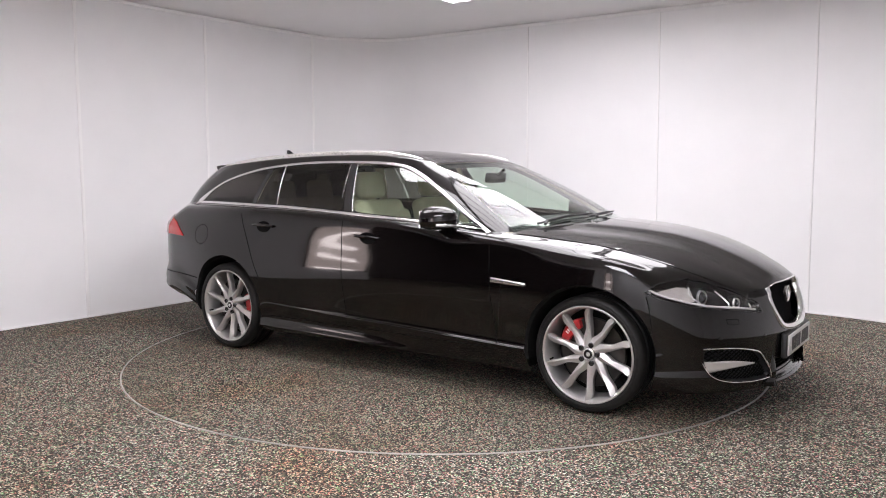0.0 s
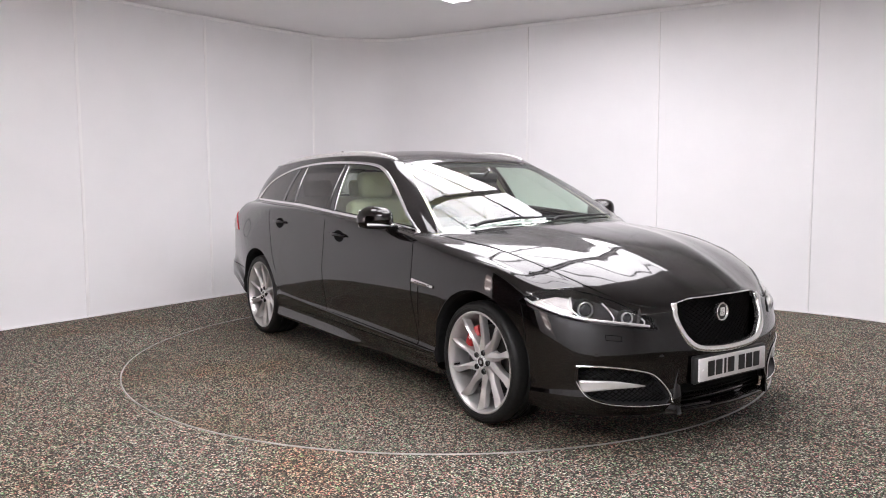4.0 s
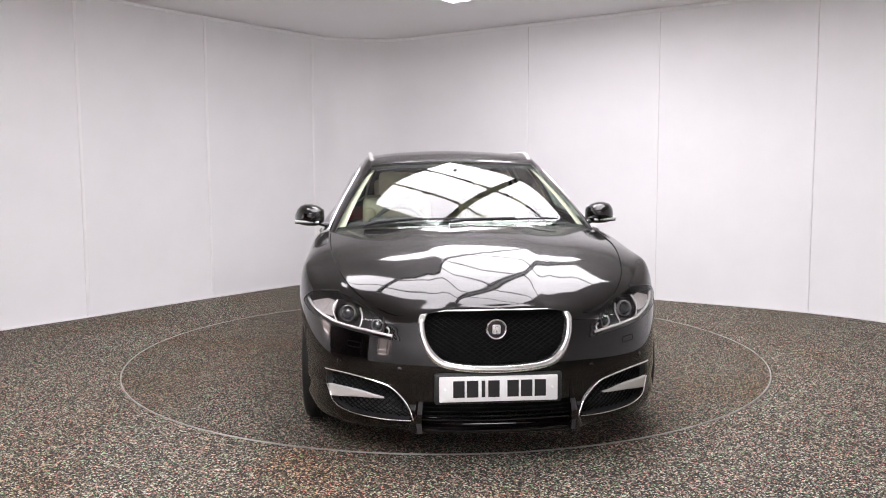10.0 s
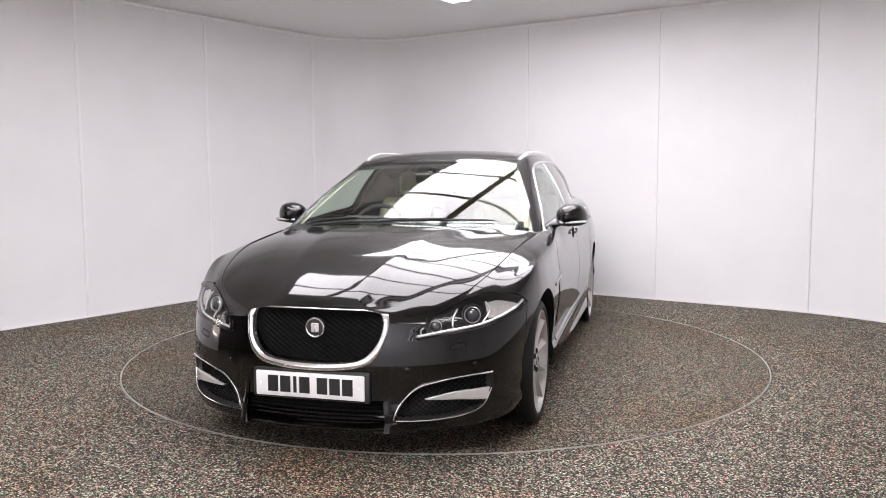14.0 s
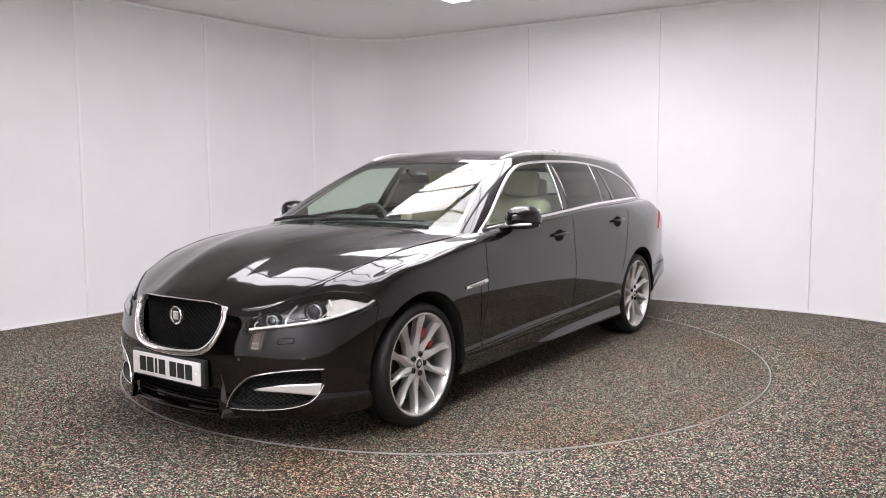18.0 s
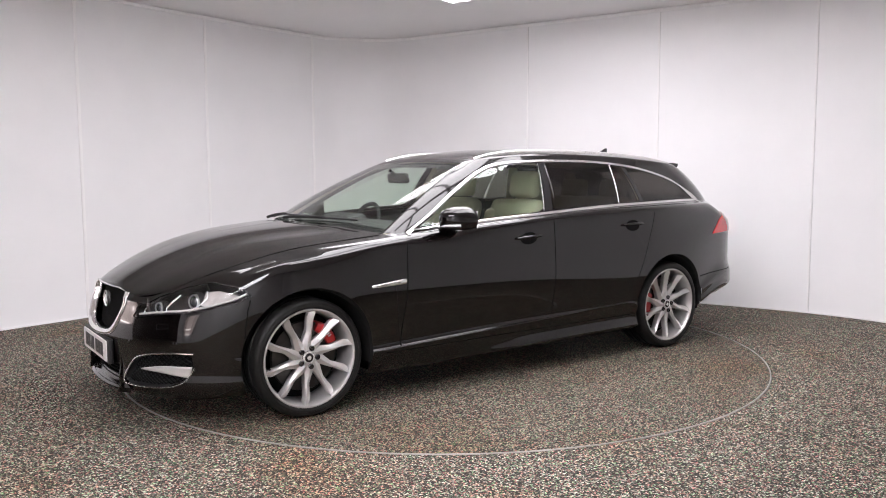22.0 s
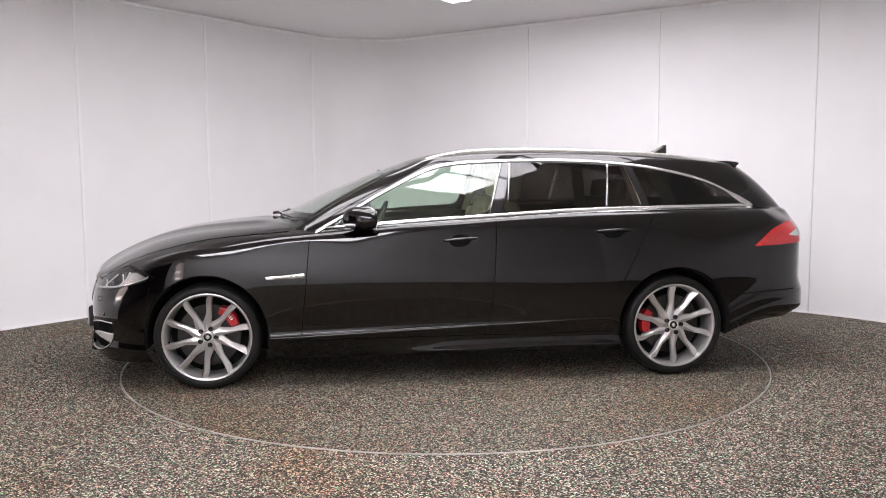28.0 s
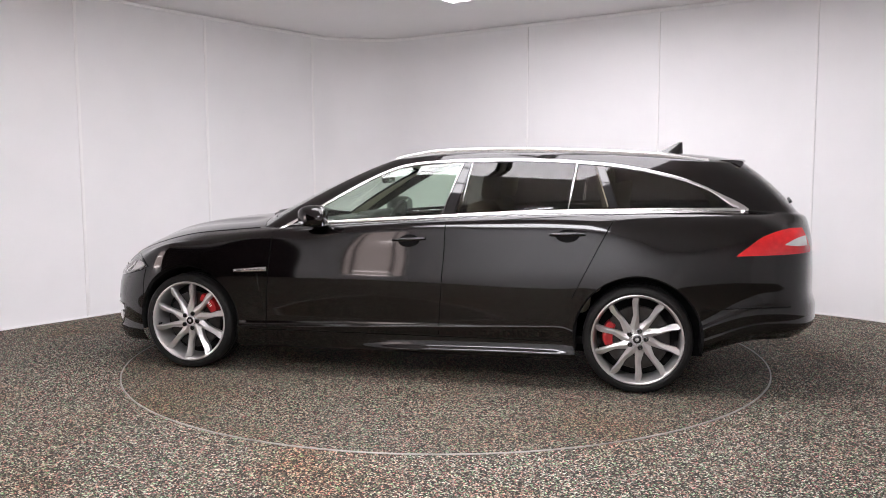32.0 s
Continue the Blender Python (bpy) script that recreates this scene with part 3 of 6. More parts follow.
def outside(poly, x, z):
    """Signed distance to a closed outline: negative inside (arrays)."""
    d = np.full(np.shape(x), 1e9)
    hit = np.zeros(np.shape(x), bool)
    for (x0, z0), (x1, z1) in zip(poly, poly[1:] + poly[:1]):
        ex, ez = x1 - x0, z1 - z0
        wx, wz = x - x0, z - z0
        t = np.clip((wx * ex + wz * ez) / (ex * ex + ez * ez + 1e-12), 0, 1)
        d = np.minimum(d, np.hypot(wx - ex * t, wz - ez * t))
        hit ^= ((z0 > z) != (z1 > z)) & (x < ex * (z - z0) / (z1 - z0 if z1 != z0 else 1e-9) + x0)
    return np.where(hit, -d, d)


def coons(left, right, first, last, na, nb, power):
    """A patch between a centreline (left), an edge (right) and two end curves; z crowns by power."""
    a, b = np.linspace(0, 1, na + 1)[:, None, None], np.linspace(0, 1, nb + 1)[None, :, None]
    l, r, f, e = left[None], right[None], first[:, None], last[:, None]

    def blend(w):
        return (1 - w) * l + w * r + (1 - b) * f + b * e - ((1 - w) * (1 - b) * f[:1] + (1 - w) * b * e[:1] + w * (1 - b) * f[-1:] + w * b * e[-1:])
    out = blend(a)
    out[..., 2] = blend(a ** power)[..., 2]
    return out


# side-view outlines of the glass: (x, z)
WINDOW_TOP = [(0.80, 0.945), (0.609, 1.047), (0.399, 1.171), (0.146, 1.300), (-0.045, 1.352), (-0.367, 1.372), (-0.841, 1.372), (-1.225, 1.345), (-1.465, 1.309), (-1.693, 1.254), (-1.844, 1.195), (-1.959, 1.130), (-2.07, 1.066)]
WT = spline(WINDOW_TOP, np.linspace(0, len(WINDOW_TOP) - 1, 300))


def top_z(x, inset=0.0):
    return float(np.interp(-x, -WT[:, 0], WT[:, 1])) - inset


def pane_curves(name):
    """Lower and upper edge of a pane as (x, z) rows of equal length."""
    n = 26
    if name == "front":
        lo, hi = np.linspace(0.70, -0.265, n), np.concatenate([np.linspace(0.655, 0.2, n // 2), np.linspace(0.17, -0.365, n - n // 2)])
    elif name == "rear":
        lo, hi = np.linspace(-0.355, -1.028, n), np.linspace(-0.435, -1.072, n)
    elif name == "fixed":
        lo, hi = np.linspace(-1.048, -1.272, 10), np.linspace(-1.09, -1.19, 10)
    else:
        lo, hi = np.linspace(-1.335, -1.985, n), np.concatenate([np.linspace(-1.245, -1.8, n // 2), np.linspace(-1.84, -1.97, n - n // 2)])
    ins = 0.02
    lower_edge = [(x, belt_z(x) + 0.022) for x in lo]
    upper_edge = [(x, max(top_z(x, ins), belt_z(x) + 0.026)) for x in hi]
    return lower_edge, upper_edge


PANES = {n: pane_curves(n) for n in ("front", "rear", "fixed", "quarter")}
HOLES = []
for lo_edge, hi_edge in PANES.values():
    HOLES.append(lo_edge + hi_edge[::-1])

# headlamp outline by (side x or front y, height), walked round from the outer tip
LAMP = [("x", 1.765, 0.672), ("x", 1.84, 0.642), ("x", 1.93, 0.620), ("y", 0.74, 0.600), ("y", 0.60, 0.578), ("y", 0.455, 0.556), ("y", 0.452, 0.585), ("y", 0.47, 0.618), ("y", 0.53, 0.658), ("y", 0.62, 0.705), ("y", 0.70, 0.728), ("x", 1.93, 0.738), ("x", 1.85, 0.725), ("x", 1.80, 0.70)]


def lamp_kl(kind, a, z):
    if kind == "x":
        side = (KX > 8) & (KX < 20)
        return solve(lower, (float(np.interp(a, PX[side, 0], KX[side])), 7.0), (0, 2), (a, z), LOW_LO, LOW_HI)
    front = KX > 13
    return solve(lower, (float(np.interp(-a, -PX[front, 1], KX[front])), 7.0), (1, 2), (a, z), LOW_LO, LOW_HI)


LAMP_KL = [tuple(lamp_kl(*r)) for r in LAMP]
GRILLE = [(0.0, 0.694), (0.16, 0.692), (0.27, 0.688), (0.318, 0.678), (0.338, 0.652), (0.338, 0.60), (0.325, 0.55), (0.30, 0.50), (0.262, 0.462), (0.21, 0.443), (0.11, 0.432), (0.0, 0.429)]


# ---- the car: shell cut into panels ----
def area(p):
    """Normal of a polygon, as long as twice its area."""
    return np.cross(p[2] - p[0], p[-1] - p[1]) if len(p) > 3 else np.cross(p[1] - p[0], p[2] - p[0])


def build_shell(car):
    n = 9                                     # samples to a knot
    ks = np.linspace(0, len(PLAN) - 1, (len(PLAN) - 1) * n + 1)
    rails = lower_rails(ks)
    nl = 9 * 6
    lv = np.linspace(0, 9, nl + 1)
    low = np.stack([spline(r, lv) for r in rails])                      # (k, level, 3)
    gk = np.linspace(0, len(GREEN_BASE) - 1, (len(GREEN_BASE) - 1) * n + 1)
    nv = 30
    green = np.array([[upper(k, v) for v in np.linspace(0, 1, nv + 1)] for k in gk])
    green[0, :, 1] = green[-1, :, 1] = 0
    # bonnet
    hx = spline(HOOD_MID, np.linspace(0, len(HOOD_MID) - 1, 6 * n + 1))
    mid = np.stack([hx[:, 0], 0 * hx[:, 0], hx[:, 1]], 1)
    edge = spline(BELT, np.linspace(12, 18, 6 * n + 1))
    rear = spline(GREEN_BASE, np.linspace(16, 12, 3 * n + 1)) + np.array([0.012, 0, -0.004])
    rear[0], rear[-1] = mid[0], edge[0]
    front = spline(BELT, np.linspace(21, 18, 3 * n + 1))
    mid[-1] = front[0]
    hood = coons(mid, edge, rear, front, 3 * n, 6 * n, 2.0)
    along = np.linspace(0, 1, 6 * n + 1)[None, :]
    # raised centre with a fold down each side that spreads towards the windscreen, and a shallow valley beside it
    fold = np.interp(hood[..., 0], [1.1, 1.4, 1.7, 2.0, 2.2], [0.385, 0.33, 0.275, 0.235, 0.205])
    away = hood[..., 1] - fold
    shape = 0.010 * (1 - smoothstep(-0.035, 0.04, away)) - 0.005 * np.exp(-((away - 0.13) / 0.075) ** 2)
    hood[..., 2] += shape * smoothstep(0.0, 0.10, along) * smoothstep(1.0, 0.82, along)
    # roof
    rm = spline(ROOF_MID, np.linspace(0, len(ROOF_MID) - 1, 10 * n + 1))
    roof = coons(np.stack([rm[:, 0], 0 * rm[:, 0], rm[:, 1]], 1), spline(CANT, np.linspace(3, 13, 10 * n + 1)),
                 spline(CANT, np.linspace(0, 3, 3 * n + 1)), spline(CANT, np.linspace(16, 13, 3 * n + 1)), 3 * n, 10 * n, 2.6)
    verts, index, faces, tags = [], {}, [], []

    def vid(p):
        key = (round(p[0] * 4000), round(p[1] * 4000), round(p[2] * 4000))
        if key not in index:
            index[key] = len(verts)
            verts.append(tuple(p))
        return index[key]

    def grid(g, region):
        ids = [[vid(p) for p in row] for row in g]
        for i in range(len(ids) - 1):
            for j in range(len(ids[0]) - 1):
                f = []
                for v in (ids[i][j], ids[i][j + 1], ids[i + 1][j + 1], ids[i + 1][j]):
                    if v not in f:
                        f.append(v)
                if len(f) > 2:
                    faces.append(f)
                    tags.append((region, i, j))
    def grid_cut(g, f, region):
        ids = [[vid(p) for p in row] for row in g]
        for i in range(len(ids) - 1):
            for j in range(len(ids[0]) - 1):
                corner = [(i, j), (i, j + 1), (i + 1, j + 1), (i + 1, j)]
                fv = [f[c] for c in corner]
                if max(fv) <= 0:
                    continue
                if min(fv) > 0:
                    out = [ids[a][b] for a, b in corner]
                else:
                    out = []
                    for q in range(4):
                        c0, c1, f0, f1 = corner[q], corner[(q + 1) % 4], fv[q], fv[(q + 1) % 4]
                        if f0 > 0:
                            out.append(ids[c0[0]][c0[1]])
                        if (f0 > 0) != (f1 > 0):
                            w = f0 / (f0 - f1)
                            out.append(vid(g[c0] + (g[c1] - g[c0]) * w))
                poly = []
                for q in out:
                    if q not in poly:
                        poly.append(q)
                if len(poly) > 2:
                    faces.append(poly)
                    tags.append((region, i, j))
    lk, ll = np.meshgrid(ks, lv, indexing="ij")
    y, z, x = low[..., 1], low[..., 2], low[..., 0]
    field = np.minimum(np.hypot(x - AXLE, z - ARCH_Z), np.hypot(x + AXLE, z - ARCH_Z)) - ARCH_R
    field = np.where(y > 0.5, field, 1.0)
    field = np.minimum(field, np.where(lk > 14, outside([(a, b * 0.6) for a, b in LAMP_KL], lk, ll * 0.6), 1.0))
    full = GRILLE + [(-a, b) for a, b in GRILLE[-2:0:-1]]
    field = np.minimum(field, np.where(x > 2.1, outside(full, y, z), 1.0))
    field = np.minimum(field, np.where(x > 1.9, outside([(-0.335, 0.178), (0.335, 0.178), (0.325, 0.292), (-0.325, 0.292)], y, z), 1.0))
    field = np.minimum(field, np.where(x > 1.9, outside(FOG, y, z), 1.0))
    grid_cut(low, field, "low")
    gf = np.full(green.shape[:2], 1.0)
    gkk, gvv = np.meshgrid(gk, np.linspace(0, 1, nv + 1), indexing="ij")
    for h in HOLES:
        gf = np.minimum(gf, np.where((green[..., 1] > 0.4) & (gkk > 2.9), outside(h, green[..., 0], green[..., 2]), 1.0))
    grid_cut(green, gf, "green")
    grid(hood, "hood")
    grid(roof, "roof")
    v = np.array(verts)
    mid_pt = np.array([0, 0, 0.6])
    # the winding is the same over each patch; decide patch by patch
    groups = {}
    for f, t in zip(faces, tags):
        c = v[f].mean(0)
        m = area(v[f])
        groups.setdefault(t[0], [0])[0] += float(np.sign(m @ ((c - mid_pt) * [0.2, 1, 1])))
    faces = [f if groups[t[0]][0] > 0 else f[::-1] for f, t in zip(faces, tags)]
    nrm = np.zeros_like(v)
    for f in faces:
        m = area(v[f])
        for q in f:
            nrm[q] += m
    nrm[np.abs(v[:, 1]) < 1e-5, 1] = 0
    nrm /= np.linalg.norm(nrm, axis=1)[:, None] + 1e-12
    sort = {}
    for f, (region, i, j) in zip(faces, tags):
        c = v[f].mean(0)
        x, y, z = c
        if region == "low":
            if x > 1.775 - max(0, z - 0.6) * 0.1:
                name = "front_bumper"
            elif z < 0.285 and abs(x) < 1.1:
                name = "sill"
            elif x > 0.835 + (0.9 - z) * 0.1:
                name = "front_wing"
            elif x > -0.302 + (z - 0.8) * -0.06:
                name = "front_door"
            elif x > -1.32 + (1.03 - z) * 0.511 and x > -1.095:
                name = "rear_door"
            elif z < 0.52 and x < -1.75:
                name = "rear_bumper"
            elif y < 0.57 and x < -2.25:
                name = "tailgate"
            else:
                name = "rear_quarter"
        elif region == "green":
            k = (i + 0.5) / n
            if k > 12.47:
                continue
            if k < 1.75 and 0.12 < (j + 0.5) / nv < 0.86:
                continue
            name = "tailgate" if k < 2.4 else "roof_pillar"
        else:
            name = {"hood": "bonnet", "roof": "roof_panel"}[region]
        sort.setdefault(name, []).append(f)
    labels = {"bonnet": "long sculpted gloss black bonnet", "roof_panel": "gloss black roof skin"}
    one_piece = ("front_bumper", "bonnet", "roof_panel", "tailgate", "rear_bumper")
    panels = {}
    for name, fs in sort.items():
        used = sorted({q for f in fs for q in f})
        lut = {q: i for i, q in enumerate(used)}
        vs, ns = v[used], nrm[used]
        fl = [[lut[q] for q in f] for f in fs]
        mv, mn, mf = vs * [1, -1, 1], ns * [1, -1, 1], [f[::-1] for f in fl]
        if name in one_piece:
            # both halves share the vertices on the middle plane
            m = len(vs)
            back = [i if abs(vs[i][1]) < 1e-5 else m + i for i in range(m)]
            keep = [i for i in range(m) if back[i] != i]
            slot = {i: m + j for j, i in enumerate(keep)}
            allv = np.concatenate([vs, mv[keep]])
            alln = np.concatenate([ns, mn[keep]])
            allf = fl + [[slot.get(i, i) for i in f] for f in mf]
            panels[name] = mesh_ob(name, allv, allf, PAINT, car, labels.get(name, ""), normals=alln)
        else:
            panels[name] = mesh_ob(name, vs, fl, PAINT, car, normals=ns)
            panels[name + "_r"] = mesh_ob(name, mv, mf, PAINT, car, normals=mn)
    return panels


FOG = [(0.755, 0.388), (0.69, 0.388), (0.615, 0.381), (0.54, 0.367), (0.475, 0.346), (0.427, 0.305), (0.396, 0.26), (0.377, 0.214), (0.402, 0.203), (0.54, 0.206), (0.66, 0.22), (0.725, 0.25), (0.756, 0.317)]


def strip_on(surface_of, pts, width, height, mirror=False, taper=None, closed=False):
    """A low raised strip along surface coordinates pts: verts and faces."""
    pts = [np.array(p, float) for p in pts]
    rows = []
    m = len(pts)
    for i, p in enumerate(pts):
        a, b = (pts[(i - 1) % m], pts[(i + 1) % m]) if closed else (pts[max(i - 1, 0)], pts[min(i + 1, m - 1)])
        d = (b - a) / (np.linalg.norm(b - a) + 1e-9)
        s = np.array([-d[1], d[0]])
        w = width if taper is None else width * taper(i / (m - 1))
        row = []
        for side, h in ((-0.5, -0.004), (-0.5, height * 0.6), (-0.32, height), (0.32, height), (0.5, height * 0.6), (0.5, -0.004)):
            q = p + s * w * side
            row.append(surface_of(q[0], q[1], h)[0])
        rows.append(row)
    vs = [tuple(p) for r in rows for p in r]
    fs = []
    for i in range(m if closed else m - 1):
        for j in range(5):
            a, b = 6 * i + j, 6 * ((i + 1) % m) + j
            fs.append((a, a + 1, b + 1, b))
    if not closed:
        fs += [tuple(range(6)), tuple(range(6 * m - 1, 6 * m - 7, -1))]
    if mirror:
        return flip(vs), [f[::-1] for f in fs]
    return vs, fs


def both(name, made, mat, parent, label="", smooth=True):
    """A part of the car's left side and its mirror image on the right."""
    vs, fs = made
    bm_fix = []
    for v, f in ((vs, fs), (flip(vs), [tuple(q)[::-1] for q in fs])):
        ob = mesh_ob(name, v, f, mat, parent, label, smooth)
        bm = bmesh.new()
        bm.from_mesh(ob.data)
        bmesh.ops.recalc_face_normals(bm, faces=bm.faces)
        for e in bm.edges:
            if len(e.link_faces) == 2 and e.calc_face_angle(0) > radians(40):
                e.smooth = False
        bm.to_mesh(ob.data)
        bm.free()
        bm_fix.append(ob)
    return bm_fix


def densify(pts, step=0.03):
    out = []
    for a, b in zip(pts, pts[1:]):
        a, b = np.array(a, float), np.array(b, float)
        k = max(1, int(np.linalg.norm(b - a) / step))
        out += [tuple(a + (b - a) * i / k) for i in range(k)]
    return out + [tuple(pts[-1])]


def sheet(surface_of, lo, hi, rows, off, thick=0.004):
    """A sheet with thickness between two rows of surface coordinates."""
    vs, fs = [], []
    n = len(lo)
    for o in (off, off - thick):
        for j in range(rows + 1):
            w = j / rows
            for a, b in zip(lo, hi):
                vs.append(tuple(surface_of(a[0] + (b[0] - a[0]) * w, a[1] + (b[1] - a[1]) * w, o)[0]))
    half = n * (rows + 1)
    for j in range(rows):
        for i in range(n - 1):
            a = j * n + i
            fs.append((a, a + 1, a + n + 1, a + n))
            fs.append((half + a, half + a + n, half + a + n + 1, half + a + 1))
    rim = [i for i in range(n)] + [j * n + n - 1 for j in range(1, rows + 1)] + [rows * n + i for i in range(n - 2, -1, -1)] + [j * n for j in range(rows - 1, 0, -1)]
    for a, b in zip(rim, rim[1:] + rim[:1]):
        fs.append((a, half + a, half + b, b))
    return vs, fs


# ---- the car: parts ----
def even_curve(ob, limit):
    """Lets a pane keep the gentle curve that it has behind x = limit up to its front edge."""
    me = ob.data
    normals = []
    for f in me.polygons:
        for q in f.vertices:
            p = me.vertices[q].co
            n = Vector(on_side(min(p.x, limit), min(p.z, 1.3))[1])
            n.y = math.copysign(n.y, p.y)
            n.z *= 0.72
            n.normalize()
            normals.append(n if n.dot(f.normal) > 0.5 else -n if n.dot(f.normal) < -0.5 else f.normal.copy())
    me.normals_split_custom_set([tuple(n) for n in normals])


def build_glass(car):
    names = {"front": "side_window", "rear": "side_window", "fixed": "fixed_window", "quarter": "quarter_window"}
    for key, (lo, hi) in PANES.items():
        made = sheet(on_side, lo, hi, 12, 0.001)
        for ob in both(names[key], made, CLEAR_GLASS if key == "front" else PRIVACY_GLASS, car, "clear side glass" if key == "front" else "dark privacy glass"):
            even_curve(ob, 0.1)

    def pane(name, k0, k1, v0, v1, mat, label, nk=60, nv=24):
        vs, fs = [], []
        ks = np.linspace(k0, k1, nk + 1)
        rows = [[upper(k, v) for k in ks] for v in np.linspace(v0, v1, nv + 1)]
        for r in rows:
            if k1 > 10:      # centre last
                full = [p for p in r] + [p * [1, -1, 1] for p in r[-2::-1]]
            else:
                full = [p * [1, -1, 1] for p in r[::-1]] + [p for p in r[1:]]
            vs += [tuple(p) for p in full]
        w = 2 * nk + 1
        for j in range(nv):
            for i in range(w - 1):
                a = j * w + i
                fs.append((a, a + 1, a + w + 1, a + w))
        ob = mesh_ob(name, vs, fs, mat, car, label)
        bm = bmesh.new()
        bm.from_mesh(ob.data)
        bmesh.ops.recalc_face_normals(bm, faces=bm.faces)
        bm.to_mesh(ob.data)
        bm.free()
        return ob
    screen = pane("windscreen", 12.45, 16, -0.02, 1.0, CLEAR_GLASS, "clear curved windscreen")
    pane("rear_screen", 0, 1.78, 0.10, 0.88, PRIVACY_GLASS, "dark tailgate glass")
    # black ceramic band round the windscreen, just inside it
    for v0, v1, name in ((0.9, 0.995, "screen_band"), (-0.02, 0.05, "screen_band")):
        vs, fs = [], []
        ks = np.linspace(12.45, 16, 40)
        for v in np.linspace(v0, v1, 4):
            r = [upper(k, v) + np.array([-0.006, 0, -0.008]) for k in ks]
            vs += [tuple(p) for p in r] + [tuple(p * [1, -1, 1]) for p in r[-2::-1]]
        for j in range(3):
            for i in range(78):
                fs.append((j * 79 + i, j * 79 + i + 1, (j + 1) * 79 + i + 1, (j + 1) * 79 + i))
        mesh_ob(name, vs, fs, GLOSS_BLACK, car)


def build_trim(car):
    belt = [(x, belt_z(x) + 0.007) for x in np.linspace(0.77, -2.075, 90)]
    both("belt_moulding", strip_on(on_side, belt, 0.017, 0.005, taper=lambda t: min(1.0, 0.3 + 12 * t)), CHROME, car, "bright chrome belt moulding")
    top = [(float(a), float(b) - 0.007) for a, b in WT[::4]]
    both("window_moulding", strip_on(on_side, top, 0.016, 0.006, taper=lambda t: 1 + 1.3 * float(smoothstep(0.86, 0.96, t))), CHROME, car, "bright chrome window surround")
    both("window_edge_strip", strip_on(on_side, densify([(-0.272, 1.036), (-0.32, 1.2), (-0.372, 1.352)], 0.02), 0.0035, 0.002), CHROME, car)
    both("window_edge_strip", strip_on(on_side, densify([(-0.395, 1.12), (-0.43, 1.352)], 0.02), 0.003, 0.002), CHROME, car)
    both("window_divider", strip_on(on_side, densify([(-1.038, 1.067), (-1.081, 1.345)], 0.02), 0.006, 0.003), CHROME, car)
    both("pillar_panel", sheet(on_side, [(-0.284, 1.04), (-0.345, 1.045)], [(-0.384, 1.35), (-0.426, 1.352)], 10, 0.0035), GLOSS_BLACK, car)
    both("pillar_panel", sheet(on_side, [(-1.283, 1.075), (-1.328, 1.078)], [(-1.2, 1.325), (-1.24, 1.322)], 10, 0.0035), GLOSS_BLACK, car)
    # shut lines between the panels
    lines = [[(0.835, 0.915), (0.846, 0.8), (0.862, 0.6), (0.885, 0.42), (0.895, 0.3)],
             [(-0.306, 1.0), (-0.300, 0.8), (-0.285, 0.6), (-0.27, 0.42), (-0.262, 0.3)],
             [(-1.318, 1.045), (-1.303, 1.0), (-1.20, 0.80), (-1.10, 0.60), (-1.075, 0.55)],
             [(1.0, 0.287), (0.5, 0.287), (0.0, 0.287), (-0.5, 0.287), (-1.02, 0.289)],
             [(1.772, 0.655), (1.788, 0.60), (1.80, 0.52), (1.805, 0.46)],
             [(-1.81, 0.50), (-1.95, 0.51), (-2.1, 0.52), (-2.3, 0.525)],
             [(-0.304, 1.015), (-0.305, 1.04)]]
    for l in lines:
        both("shut_line", strip_on(on_side, densify(l, 0.025), 0.0055, 0.0006), SHUT, car)
    # bonnet edges
    ks = np.linspace(12.3, 18.4, 60)
    pts = spline(BELT, ks)
    for s in (1, -1):
        bm = bmesh.new()
        tube(bm, [(p[0], s * (p[1] - 0.004), p[2] + 0.0015) for p in pts], 0.0022, 6)
        part("bonnet_gap", bm, SHUT, car)
    # side vents behind the front wheels, with a slit running down
    both("side_vent", strip_on(on_side, densify([(1.095, 0.668), (1.05, 0.671), (0.95, 0.677), (0.868, 0.683)], 0.015), 0.027, 0.007, taper=lambda t: 0.55 + 0.45 * t), CHROME, car, "chrome side vent blade")
    both("vent_slit", strip_on(on_side, densify([(0.935, 0.655), (0.925, 0.56), (0.905, 0.42)], 0.02), 0.006, 0.003), GLOSS_BLACK, car)
    for i in range(6):
        x = 1.06 - i * 0.027
        both("vent_letter_bar", strip_on(on_side, [(x, 0.6715 + i * 0.0017), (x - 0.014, 0.6724 + i * 0.0017)], 0.007, 0.0094), STEEL, car)


